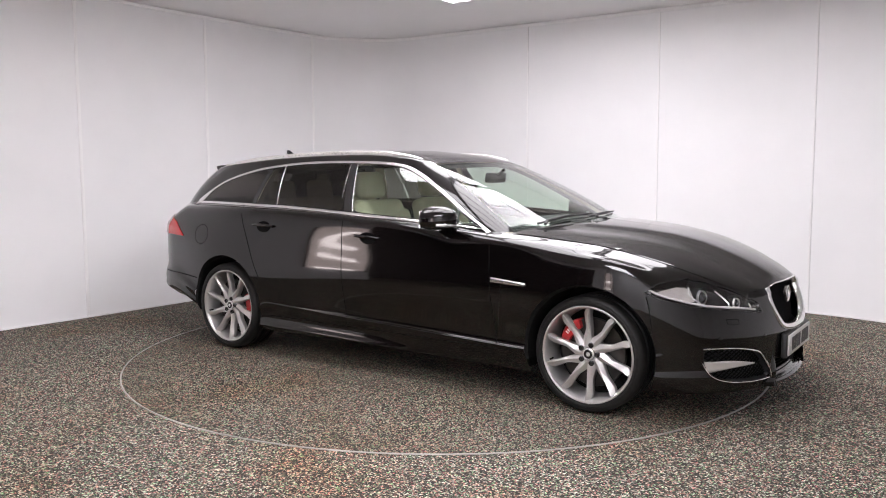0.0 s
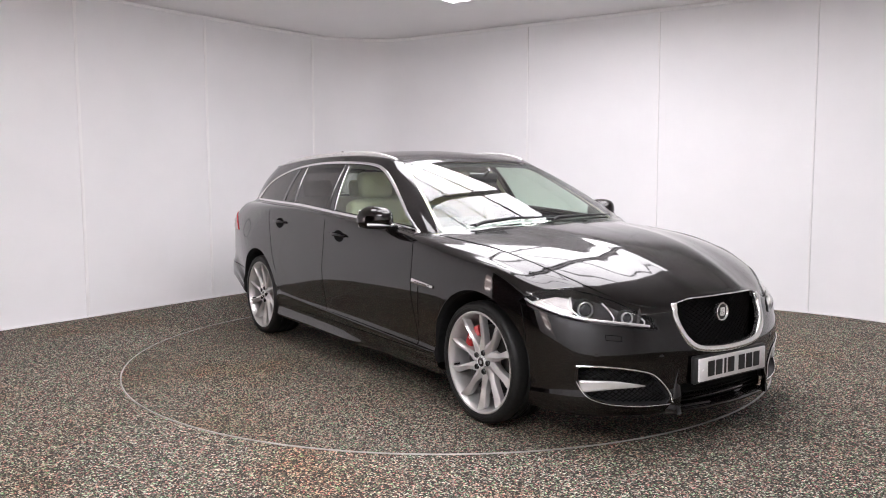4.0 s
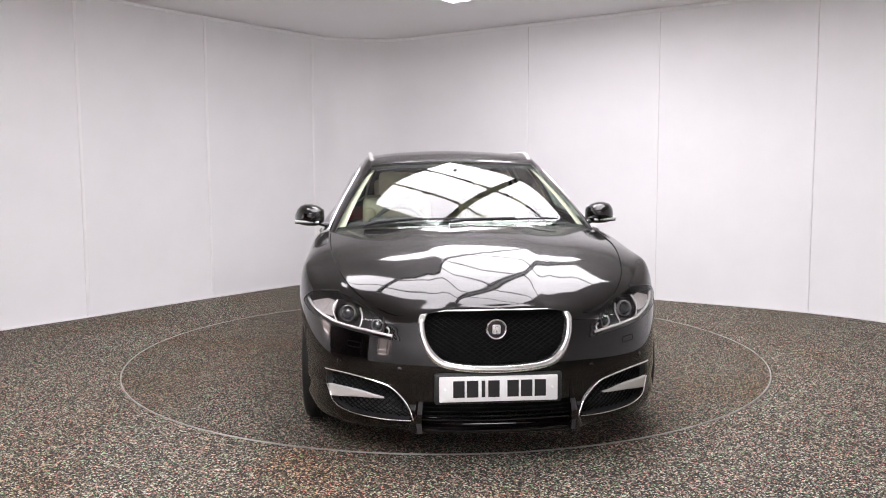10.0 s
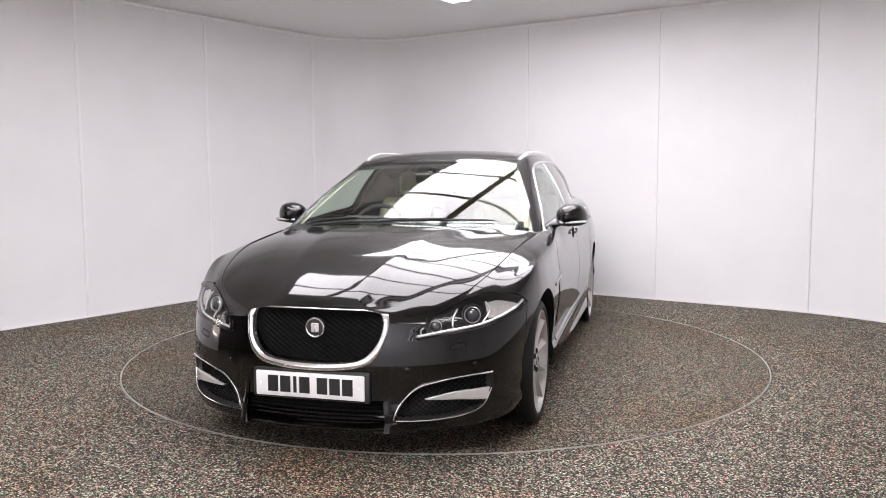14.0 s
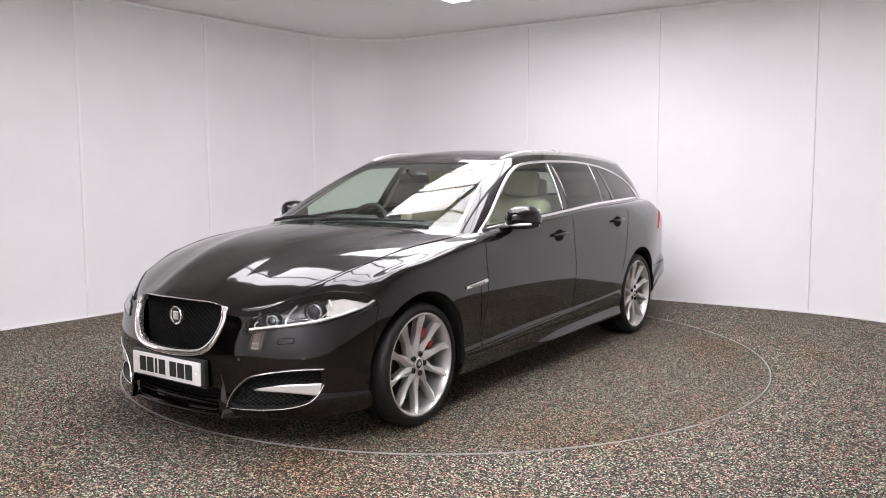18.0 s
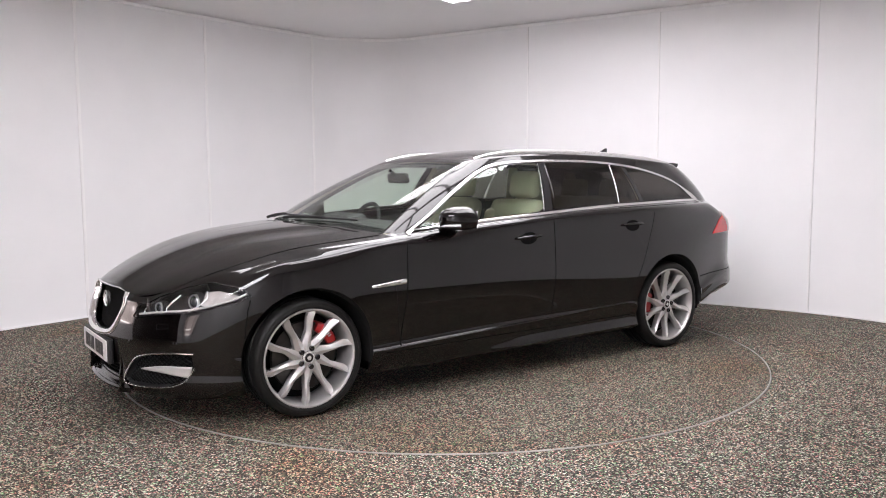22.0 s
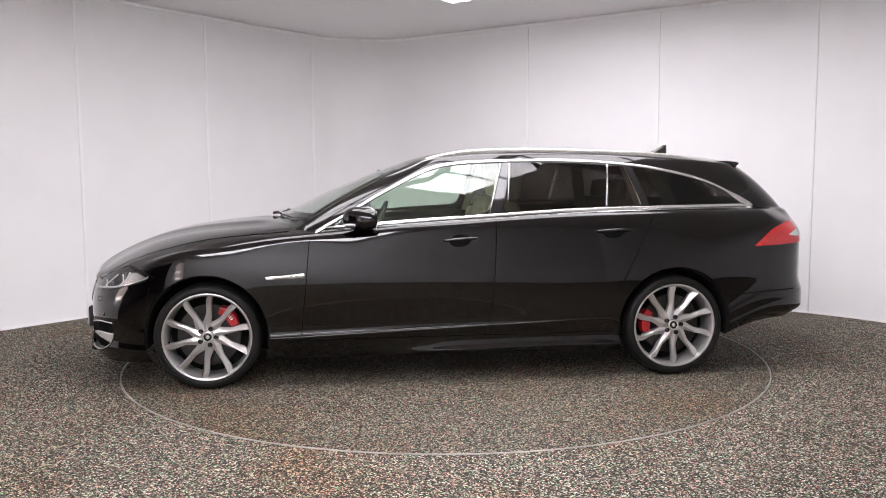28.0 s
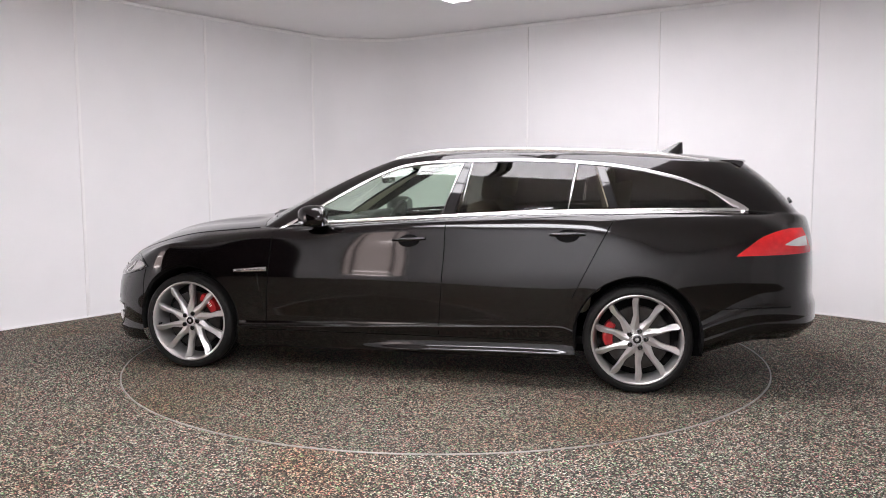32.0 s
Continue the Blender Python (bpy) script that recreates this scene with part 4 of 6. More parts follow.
def build_handles(car):
    for x, z, tilt in ((-0.078, 0.884, 0.055), (-1.047, 0.925, 0.02)):
        def at(u, w, off):
            return on_side(x + u, z + w - u * tilt, off)[0]
        # recess bowl as a flat disc, the shade inside it put into the dark colour
        vs, fs = [], []
        rings = [(0.056, 0.001), (0.045, -0.006), (0.028, -0.012), (0.001, -0.014)]
        for r, o in rings:
            for i in range(28):
                q = 2 * math.pi * i / 28
                vs.append(tuple(at(r * 1.2 * math.cos(q), r * 0.68 * math.sin(q) - 0.008, 0.0022 if o > 0 else 0.0026)))
        for a in range(3):
            for i in range(28):
                j = (i + 1) % 28
                fs.append((a * 28 + i, a * 28 + j, a * 28 + 28 + j, a * 28 + 28 + i))
        bowls = both("handle_recess", (vs, fs), SHUT, car, "handle cup as a flat disc, coloured dark for its shade")
        # handle bar with rounded section and a bright upper edge
        vs, fs = [], []
        n = 22
        for i in range(n + 1):
            t = i / n
            u = 0.105 - 0.21 * t
            lift = 0.010 + 0.020 * math.sin(math.pi * t) ** 0.6
            hw = 0.0105 * (0.55 + 0.45 * math.sin(math.pi * min(max(t, 0.04), 0.96)) ** 0.5)
            for c in range(10):
                q = 2 * math.pi * c / 10
                vs.append(tuple(at(u, hw * math.cos(q), lift + 0.008 * math.sin(q))))
        for i in range(n):
            for c in range(10):
                d = (c + 1) % 10
                fs.append((i * 10 + c, i * 10 + d, i * 10 + 10 + d, i * 10 + 10 + c))
        fs += [tuple(range(10)), tuple(range(n * 10 + 9, n * 10 - 1, -1))]
        both("door_handle", (vs, fs), PAINT, car)


def build_mirrors(car):
    for s in (1, -1):
        bm = bmesh.new()
        # shell lofted across from the door to the tip
        rows = []
        for t, (hx, hz, cx, cz) in zip(np.linspace(0, 1, 9), [(0.055, 0.045, 0.50, 1.008), (0.085, 0.062, 0.505, 1.012), (0.098, 0.070, 0.507, 1.015), (0.102, 0.073, 0.505, 1.017), (0.101, 0.073, 0.50, 1.018), (0.096, 0.071, 0.493, 1.018), (0.086, 0.066, 0.485, 1.016), (0.066, 0.052, 0.475, 1.012), (0.025, 0.02, 0.462, 1.008)]):
            y = 0.862 + 0.185 * t ** 0.9
            hx, hz, cz = hx * 1.28, hz * 1.1, cz + 0.002
            row = []
            for c in range(24):
                q = 2 * math.pi * c / 24
                cx_, sz_ = math.cos(q), math.sin(q)
                ex = math.copysign(abs(cx_) ** 0.75, cx_)
                ez = math.copysign(abs(sz_) ** 0.75, sz_)
                back = hx * (1.0 if ex > 0 else 0.52)
                row.append(bm.verts.new((cx + back * ex, s * y, cz + hz * ez * (0.95 if sz_ > 0 else 0.8))))
            rows.append(row)
        for a, b in zip(rows, rows[1:]):
            for c in range(24):
                d = (c + 1) % 24
                bm.faces.new((a[c], a[d], b[d], b[c]))
        bm.faces.new(rows[0])
        bm.faces.new(rows[-1][::-1])
        bmesh.ops.recalc_face_normals(bm, faces=bm.faces)
        mirror = part("door_mirror", bm, PAINT, car, "gloss black door mirror", sharp=60)
        # indicator strip along the lower front
        bm = bmesh.new()
        pts = []
        for t in np.linspace(0.12, 0.97, 14):
            y = 0.862 + 0.182 * t ** 0.9
            x = 0.622 - 0.075 * max(0, t - 0.5) ** 1.5 * 2.2 - 0.02 * (1 - min(1, t * 3))
            pts.append((x - 0.004, s * y, 0.985 + 0.004 * t))
        tube(bm, pts, 0.0075, 8)
        part("indicator", bm, WHITE_LENS, mirror, "pale indicator strip")
        bm = bmesh.new()
        tube(bm, [(p[0] - 0.001, p[1], p[2] - 0.012) for p in pts], 0.004, 8)
        part("mirror_strip", bm, GLOSS_BLACK, mirror)
        # arm from the door corner
        bm = bmesh.new()
        box(bm, (0.11, 0.10, 0.032), (0.52, s * 0.845, 0.967), Euler((s * 0.25, 0.05, 0)).to_matrix(), 0.013, 3)
        part("mirror_arm", bm, GLOSS_BLACK, mirror)
        # reflecting glass facing back
        bm = bmesh.new()
        box(bm, (0.004, 0.145, 0.10), (0.445, s * 0.955, 1.018), Euler((0, 0, s * 0.12)).to_matrix(), 0.001, 1)
        part("mirror_glass", bm, material("mirror_silver", (0.9, 0.9, 0.9), 0.02, 1.0), mirror)


def build_lamps(car):
    ctr = np.mean(LAMP_KL, axis=0)
    dense = [tuple(p) for p in spline(LAMP_KL + LAMP_KL[:1], np.linspace(0, len(LAMP_KL), 85))[:-1]]

    def lift(k, l, off):
        q = np.clip(np.array([k, l]), LOW_LO, LOW_HI)
        n = frame_at(lower, q, LOW_LO, LOW_HI)
        p = lower(*q)
        if n[0] + n[1] < 0:
            n = -n
        return p + n * off

    def web(offs, scales):
        vs, fs = [], []
        m = len(dense)
        for o, s in zip(offs, scales):
            for k, l in dense:
                vs.append(tuple(lift(ctr[0] + (k - ctr[0]) * s, ctr[1] + (l - ctr[1]) * s, o)))
        for a in range(len(offs) - 1):
            for i in range(m):
                j = (i + 1) % m
                fs.append((a * m + i, a * m + j, a * m + m + j, a * m + m + i))
        return vs, fs
    lamp_of = both("headlamp", web([0.0015, -0.03, -0.06, -0.075, -0.08, -0.08], [1.02, 0.985, 0.94, 0.7, 0.3, 0.01]), LAMP_GREY, car, "clear-lensed headlamp with two round projectors")
    for ob, made in zip(both("lens_cover", web([0.004] * 6, [1.03, 0.95, 0.8, 0.55, 0.25, 0.01]), LAMP_GLASS, car, "clear lamp cover"), lamp_of):
        ob.parent = made
    rim = web([0.002, 0.006, 0.006, 0.0], [1.045, 1.04, 1.015, 1.005])
    for ob, lamp in zip(both("lamp_edge", rim, GLOSS_BLACK, car), lamp_of):
        ob.parent = lamp
    # projectors, rings, reflectors, in front-view terms (y, z, radius)
    for s, lamp in zip((1, -1), lamp_of):
        for y, z, r in ((0.680, 0.664, 0.034), (0.540, 0.620, 0.025)):
            p, n = on_front(y, z, -0.04)
            way = Vector((0.93, 0.32, 0.08)).normalized()
            c = Vector(p) + Vector((-0.012, 0, 0))
            for name, prof, mat, lab in (("projector_lens", [(r, -0.01), (r * 0.98, 0.0), (r * 0.8, r * 0.32), (r * 0.5, r * 0.5), (0.0005, r * 0.58)], LENS, "round projector lens"),
                                         ("lamp_shroud", [(r * 1.16, -0.006), (r * 1.3, -0.002), (r * 1.42, 0.006), (r * 1.5, -0.03)], LAMP_GREY, "grey shroud round the projector"),
                                         ("lamp_ring", [(r * 1.02, -0.03), (r * 1.02, 0.008), (r * 1.06, 0.012), (r * 1.13, 0.009), (r * 1.16, -0.03)], LAMP_CHROME, "chrome ring round the projector")):
                bm = bmesh.new()
                lathe(bm, prof, 36, "Z")
                q = way.to_track_quat("Z", "Y").to_matrix().to_4x4()
                bmesh.ops.transform(bm, matrix=Matrix.Translation(c) @ q, verts=bm.verts)
                if s < 0:
                    bmesh.ops.transform(bm, matrix=Matrix.Diagonal((1, -1, 1, 1)), verts=bm.verts)
                bmesh.ops.recalc_face_normals(bm, faces=bm.faces)
                part(name, bm, mat, lamp, lab)
        # curved light guides beside the projectors (the J-shaped blades) and the strip along the bottom
        blades = [[(0.722, 0.708), (0.745, 0.670), (0.728, 0.622)], [(0.612, 0.684), (0.600, 0.648), (0.616, 0.603)], [(0.490, 0.612), (0.479, 0.598), (0.486, 0.578)]]
        for b in blades:
            bm = bmesh.new()
            pts = spline(b, np.linspace(0, 2, 14))
            ps = [on_front(y, z, -0.022)[0] * [1, s, 1] for y, z in pts]
            tube(bm, ps, 0.0045, 8, 0.003)
            part("light_guide", bm, LAMP_CHROME, lamp)
        bm = bmesh.new()
        ks = spline(LAMP_KL[:6], np.linspace(0.25, 4.95, 40))
        ps = [lift(k, l + 0.16, -0.012) * [1, s, 1] for k, l in ks]
        tube(bm, ps, 0.0065, 8)
        part("running_light_strip", bm, CLEAR_LENS, lamp, "pale running light strip")
        # outer side reflector
        bm = bmesh.new()
        side = [(1.815, 0.678), (1.86, 0.655), (1.945, 0.637), (1.99, 0.637), (1.955, 0.70), (1.90, 0.712)]
        vsx = [bm.verts.new(tuple(on_side(x, z, -0.022)[0] * [1, s, 1])) for x, z in side]
        bm.faces.new(vsx if s < 0 else vsx[::-1])
        part("side_reflector", bm, PALE_REFLECTOR, lamp, "bright reflector at the outer end")


def build_front(car):
    # chrome grille surround
    half = GRILLE
    loop = [(y, z) for y, z in half] + [(-y, z) for y, z in half[-2:0:-1]]
    loop = [tuple(p) for p in spline(loop + loop[:1], np.linspace(0, len(loop), 120))[:-1]]
    vs, fs = [], []
    m = len(loop)
    cy, cz = 0.0, 0.575
    for grow_b, grow_t, off in ((1.02, 1.0, 0.0), (1.02, 1.0, 0.004), (0.995, 0.985, 0.009), (0.94, 0.957, 0.007), (0.91, 0.945, -0.004), (0.905, 0.935, -0.03)):
        for y, z in loop:
            w = float(smoothstep(0.66, 0.45, z))
            g = grow_t + (grow_b - grow_t) * w
            gy = grow_t + (grow_b - grow_t) * max(w, 0.55)
            g2 = g if w < 0.5 else g - (0.09 if grow_b < 0.97 else 0) + (0.02 if grow_b > 1 else 0)
            p, n = on_front(y * gy, cz + (z - cz) * g2, 0)
            vs.append(tuple(p + np.array([1.0, 0, 0.12]) * off))
    for a in range(5):
        for i in range(m):
            j = (i + 1) % m
            fs.append((a * m + i, a * m + j, a * m + m + j, a * m + m + i))
    g = mesh_ob("grille", vs, fs, CHROME, car, "chrome-framed black mesh radiator grille")
    # mesh: two families of slanted bars, clipped to the opening, behind the frame
    inner = [(y * 0.93, cz + (z - cz) * 0.93) for y, z in loop]
    bars_v, bars_f = [], []

    def back_x(y, z):
        return 2.235 + 0.34 * (0.575 - z) * 0.55 - 0.35 * y * y

    def bar(y0, z0, y1, z1, w=0.0022):
        d = np.array([y1 - y0, z1 - z0])
        l = np.linalg.norm(d)
        if l < 0.01:
            return
        s = np.array([-d[1], d[0]]) / l * w
        steps = max(2, int(l / 0.06))
        base = len(bars_v)
        for i in range(steps + 1):
            y, z = y0 + d[0] * i / steps, z0 + d[1] * i / steps
            x = back_x(y, z)
            bars_v.extend([(x, y - s[0], z - s[1]), (x + 0.006, y, z), (x, y + s[0], z + s[1])])
        for i in range(steps):
            a = base + 3 * i
            bars_f.extend([(a, a + 1, a + 4, a + 3), (a + 1, a + 2, a + 5, a + 4)])
    for slope in (0.62, -0.62):
        c = -0.9
        while c < 0.9:
            run, start = None, None
            for y in np.linspace(-0.36, 0.36, 181):
                z = 0.575 + c + slope * y
                ok = inside(inner, y, z)
                if ok and start is None:
                    start = (y, z)
                if not ok and start is not None:
                    bar(*start, *run)
                    start = None
                run = (y, z)
            if start is not None:
                bar(*start, *run)
            c += 0.0215
    mesh_ob("grille_mesh", bars_v, bars_f, DARK, g, "black diamond mesh")
    g.children[0]["kind"] = "stuff"
    bm = bmesh.new()
    vsb = [bm.verts.new((2.19, y * 1.05, z)) for y, z in inner]
    bm.faces.new(vsb)
    part("grille_backing", bm, DARK, g)
    # round badge: dark ring, bright rim and a plain raised boss
    bm = bmesh.new()
    lathe(bm, [(0.046, 0.0), (0.046, 0.016), (0.043, 0.019), (0.038, 0.017), (0.036, 0.012)], 40, "X")
    bmesh.ops.translate(bm, vec=(2.252, 0, 0.603), verts=bm.verts)
    badge = part("grille_badge", bm, CHROME, g, "round chrome-rimmed badge")
    bm = bmesh.new()
    lathe(bm, [(0.037, 0.010), (0.02, 0.012), (0.0005, 0.0125)], 40, "X")
    bmesh.ops.translate(bm, vec=(2.252, 0, 0.603), verts=bm.verts)
    part("badge_disc", bm, SATIN_BLACK, g)
    bm = bmesh.new()
    box(bm, (0.010, 0.036, 0.042), (2.266, 0, 0.603), None, 0.006, 2)
    part("badge_relief", bm, SATIN, g)
    # lower intake with its floor, backing and splitter
    bm = bmesh.new()
    box(bm, (0.02, 0.84, 0.15), (2.19, 0, 0.235), None)
    part("lower_intake", bm, DARK, car, "dark lower air intake")
    for i in range(5):
        bm = bmesh.new()
        pts = [(2.275 - 0.32 * y * y, y, 0.196 + i * 0.019) for y in np.linspace(-0.335, 0.335, 17)]
        tube(bm, pts, 0.0032, 6)
        part("intake_slat", bm, DARK, car)
    # front lip: a shallow tray with a raised leading edge
    bm = bmesh.new()
    rows = []
    for y in np.linspace(-0.345, 0.345, 33):
        x = float(on_front(abs(y), 0.21, 0.0)[0][0]) - 0.01
        rows.append([bm.verts.new(v) for v in ((x - 0.12, y, 0.150), (x - 0.004, y, 0.150), (x + 0.008, y, 0.155), (x + 0.011, y, 0.164), (x + 0.004, y, 0.172), (x - 0.03, y, 0.176), (x - 0.05, y, 0.205), (x - 0.12, y, 0.21))])
    for a, b in zip(rows, rows[1:]):
        for c in range(7):
            bm.faces.new((a[c], a[c + 1], b[c + 1], b[c]))
    bm.faces.new(rows[0])
    bm.faces.new(rows[-1])
    bmesh.ops.recalc_face_normals(bm, faces=bm.faces)
    part("front_lip", bm, PAINT, car, "gloss black lower lip", sharp=50)
    for s in (1, -1):
        # fins either side of the intake
        bm = bmesh.new()
        fin = [(0.347, 0.152), (0.349, 0.18), (0.347, 0.21), (0.342, 0.25), (0.337, 0.29), (0.333, 0.33), (0.330, 0.36)]
        rows = []
        for i, (y, z) in enumerate(spline(fin, np.linspace(0, 6, 30))):
            t = i / 29
            w, h = 0.024 * (1 - t) + 0.008, 0.024 * (1 - t) ** 1.4 + 0.001
            row = []
            for dy, dh in ((-0.55, -0.012), (-0.5, h * 0.75), (-0.1, h), (0.5, h * 0.8), (1.1, 0.3 * h), (1.5, -0.012)):
                p = on_front(s * (y + w * dy), max(z, 0.2), 0.0)[0]
                row.append(bm.verts.new((p[0] + dh, p[1], z)))
            rows.append(row)
        for a, b in zip(rows, rows[1:]):
            for c in range(5):
                bm.faces.new((a[c], a[c + 1], b[c + 1], b[c]))
        bm.faces.new(rows[0])
        bmesh.ops.recalc_face_normals(bm, faces=bm.faces)
        part("bumper_fin", bm, PAINT, car, sharp=60)
        # fog opening: recess, mesh, chrome edge and pale blade
        rec_v, rec_f = [], []
        fog = [tuple(p) for p in spline(FOG + FOG[:1], np.linspace(0, len(FOG), 55))[:-1]]
        mm = len(fog)
        fy, fz = np.mean(fog, axis=0)
        for sc, o in ((1.03, 0.001), (1.0, -0.02), (0.96, -0.05), (0.5, -0.06), (0.01, -0.06)):
            for y, z in fog:
                rec_v.append(tuple(on_front(s * (fy + (y - fy) * sc), fz + (z - fz) * sc, o)[0]))
        for a in range(4):
            for i in range(mm):
                j = (i + 1) % mm
                rec_f.append((a * mm + i, a * mm + j, a * mm + mm + j, a * mm + mm + i))
        fogob = mesh_ob("fog_opening", rec_v, rec_f, SATIN_BLACK, car, "dark recessed bumper opening")
        edge = [(0.762, 0.392), (0.69, 0.393), (0.615, 0.386), (0.54, 0.372), (0.472, 0.351), (0.422, 0.308), (0.389, 0.262), (0.369, 0.208)]
        bm = bmesh.new()
        tube(bm, [on_front(s * y, z, 0.004)[0] for y, z in spline(edge, np.linspace(0, 7, 44))], 0.0042, 8)
        part("bumper_bright_edge", bm, CHROME, fogob, "thin chrome edge")
        under = [(0.380, 0.203), (0.46, 0.201), (0.55, 0.204), (0.66, 0.217), (0.728, 0.247), (0.759, 0.318)]
        bm = bmesh.new()
        tube(bm, [on_front(s * y, z, 0.003)[0] for y, z in spline(under, np.linspace(0, 5, 40))], 0.0028, 8)
        part("bumper_bright_edge", bm, CHROME, fogob, "thin chrome edge")
        bl_lo = [(0.742, 0.268), (0.70, 0.276), (0.62, 0.287), (0.50, 0.294)]
        bl_hi = [(0.752, 0.324), (0.70, 0.324), (0.62, 0.321), (0.50, 0.299)]
        lo = spline(bl_lo, np.linspace(0, 3, 18))
        hi = spline(bl_hi, np.linspace(0, 3, 18))
        vs, fs = sheet(lambda y, z, o: on_front(s * y, z, o), [tuple(p) for p in lo], [tuple(p) for p in hi], 5, 0.004, 0.02)
        ob = mesh_ob("fog_blade", vs, fs, SILVER, fogob, "bright silver blade")
        # dark honeycomb: two families of slanted bars inside the opening
        mv, mf = [], []
        for slope in (0.8, -0.8):
            for c in np.arange(-0.5, 1.2, 0.022):
                run = []
                for y in np.arange(0.37, 0.765, 0.007):
                    z = c + slope * (y - 0.55)
                    if inside(FOG, y, z):
                        run.append((y, z))
                    elif run:
                        break
                if len(run) < 3:
                    continue
                base = len(mv)
                for y, z in run[::4] + run[-1:]:
                    for dz, o in ((-0.003, -0.034), (0.0, -0.026), (0.003, -0.034)):
                        mv.append(tuple(on_front(s * y, z + dz, o)[0]))
                for i in range(base, len(mv) - 3, 3):
                    mf += [(i, i + 1, i + 4, i + 3), (i + 1, i + 2, i + 5, i + 4)]
        tagged(mesh_ob("opening_mesh", mv, mf, DARK, fogob, "black honeycomb mesh"), kind="stuff")
    # headlamp washer covers and parking sensors in the bumper
    for s in (1, -1):
        frame_pts = [(0.66, 0.540), (0.60, 0.534), (0.602, 0.510), (0.662, 0.516)]
        vs, fs = strip_on(lambda y, z, o: on_front(s * y, z, o), densify(frame_pts + frame_pts[:1], 0.01)[:-1], 0.003, 0.0006, closed=True)
        mesh_ob("washer_cover", vs, fs, SHUT, car)
        for y, z in ((0.70, 0.44), (0.43, 0.43)):
            bm = bmesh.new()
            p, n = on_front(s * y, z, 0.0)
            lathe(bm, [(0.0125, -0.004), (0.0125, 0.001), (0.011, 0.002), (0.0005, 0.0022)], 20, "Z")
            bmesh.ops.transform(bm, matrix=Matrix.Translation(Vector(p)) @ Vector(n).to_track_quat("Z", "Y").to_matrix().to_4x4(), verts=bm.verts)
            part("parking_sensor", bm, PAINT, car)
    # number plate with plain bars in place of its characters
    bm = bmesh.new()
    box(bm, (0.012, 0.52, 0.112), (2.334, 0, 0.3555), None, 0.005, 2)
    plate = part("number_plate", bm, PLATE_WHITE, car, "white front number plate with black bars")
    for y, w in ((-0.175, 0.05), (-0.115, 0.05), (-0.068, 0.016), (-0.022, 0.05), (0.062, 0.05), (0.122, 0.05), (0.182, 0.05)):
        bm = bmesh.new()
        box(bm, (0.002, w, 0.074), (2.3408, y, 0.357), None, 0.0006, 1)
        part("plate_bar", bm, INK, plate)
    for y in (-0.235, 0.235):
        bm = bmesh.new()
        lathe(bm, [(0.006, 0.0), (0.005, 0.0025), (0.0005, 0.003)], 14, "X")
        bmesh.ops.translate(bm, vec=(2.34, y, 0.357), verts=bm.verts)
        part("plate_screw", bm, TRIM_WHITE, plate)
    bm = bmesh.new()
    box(bm, (0.03, 0.56, 0.135), (2.315, 0, 0.355), None, 0.01, 2)
    part("plate_plinth", bm, SATIN_BLACK, car)


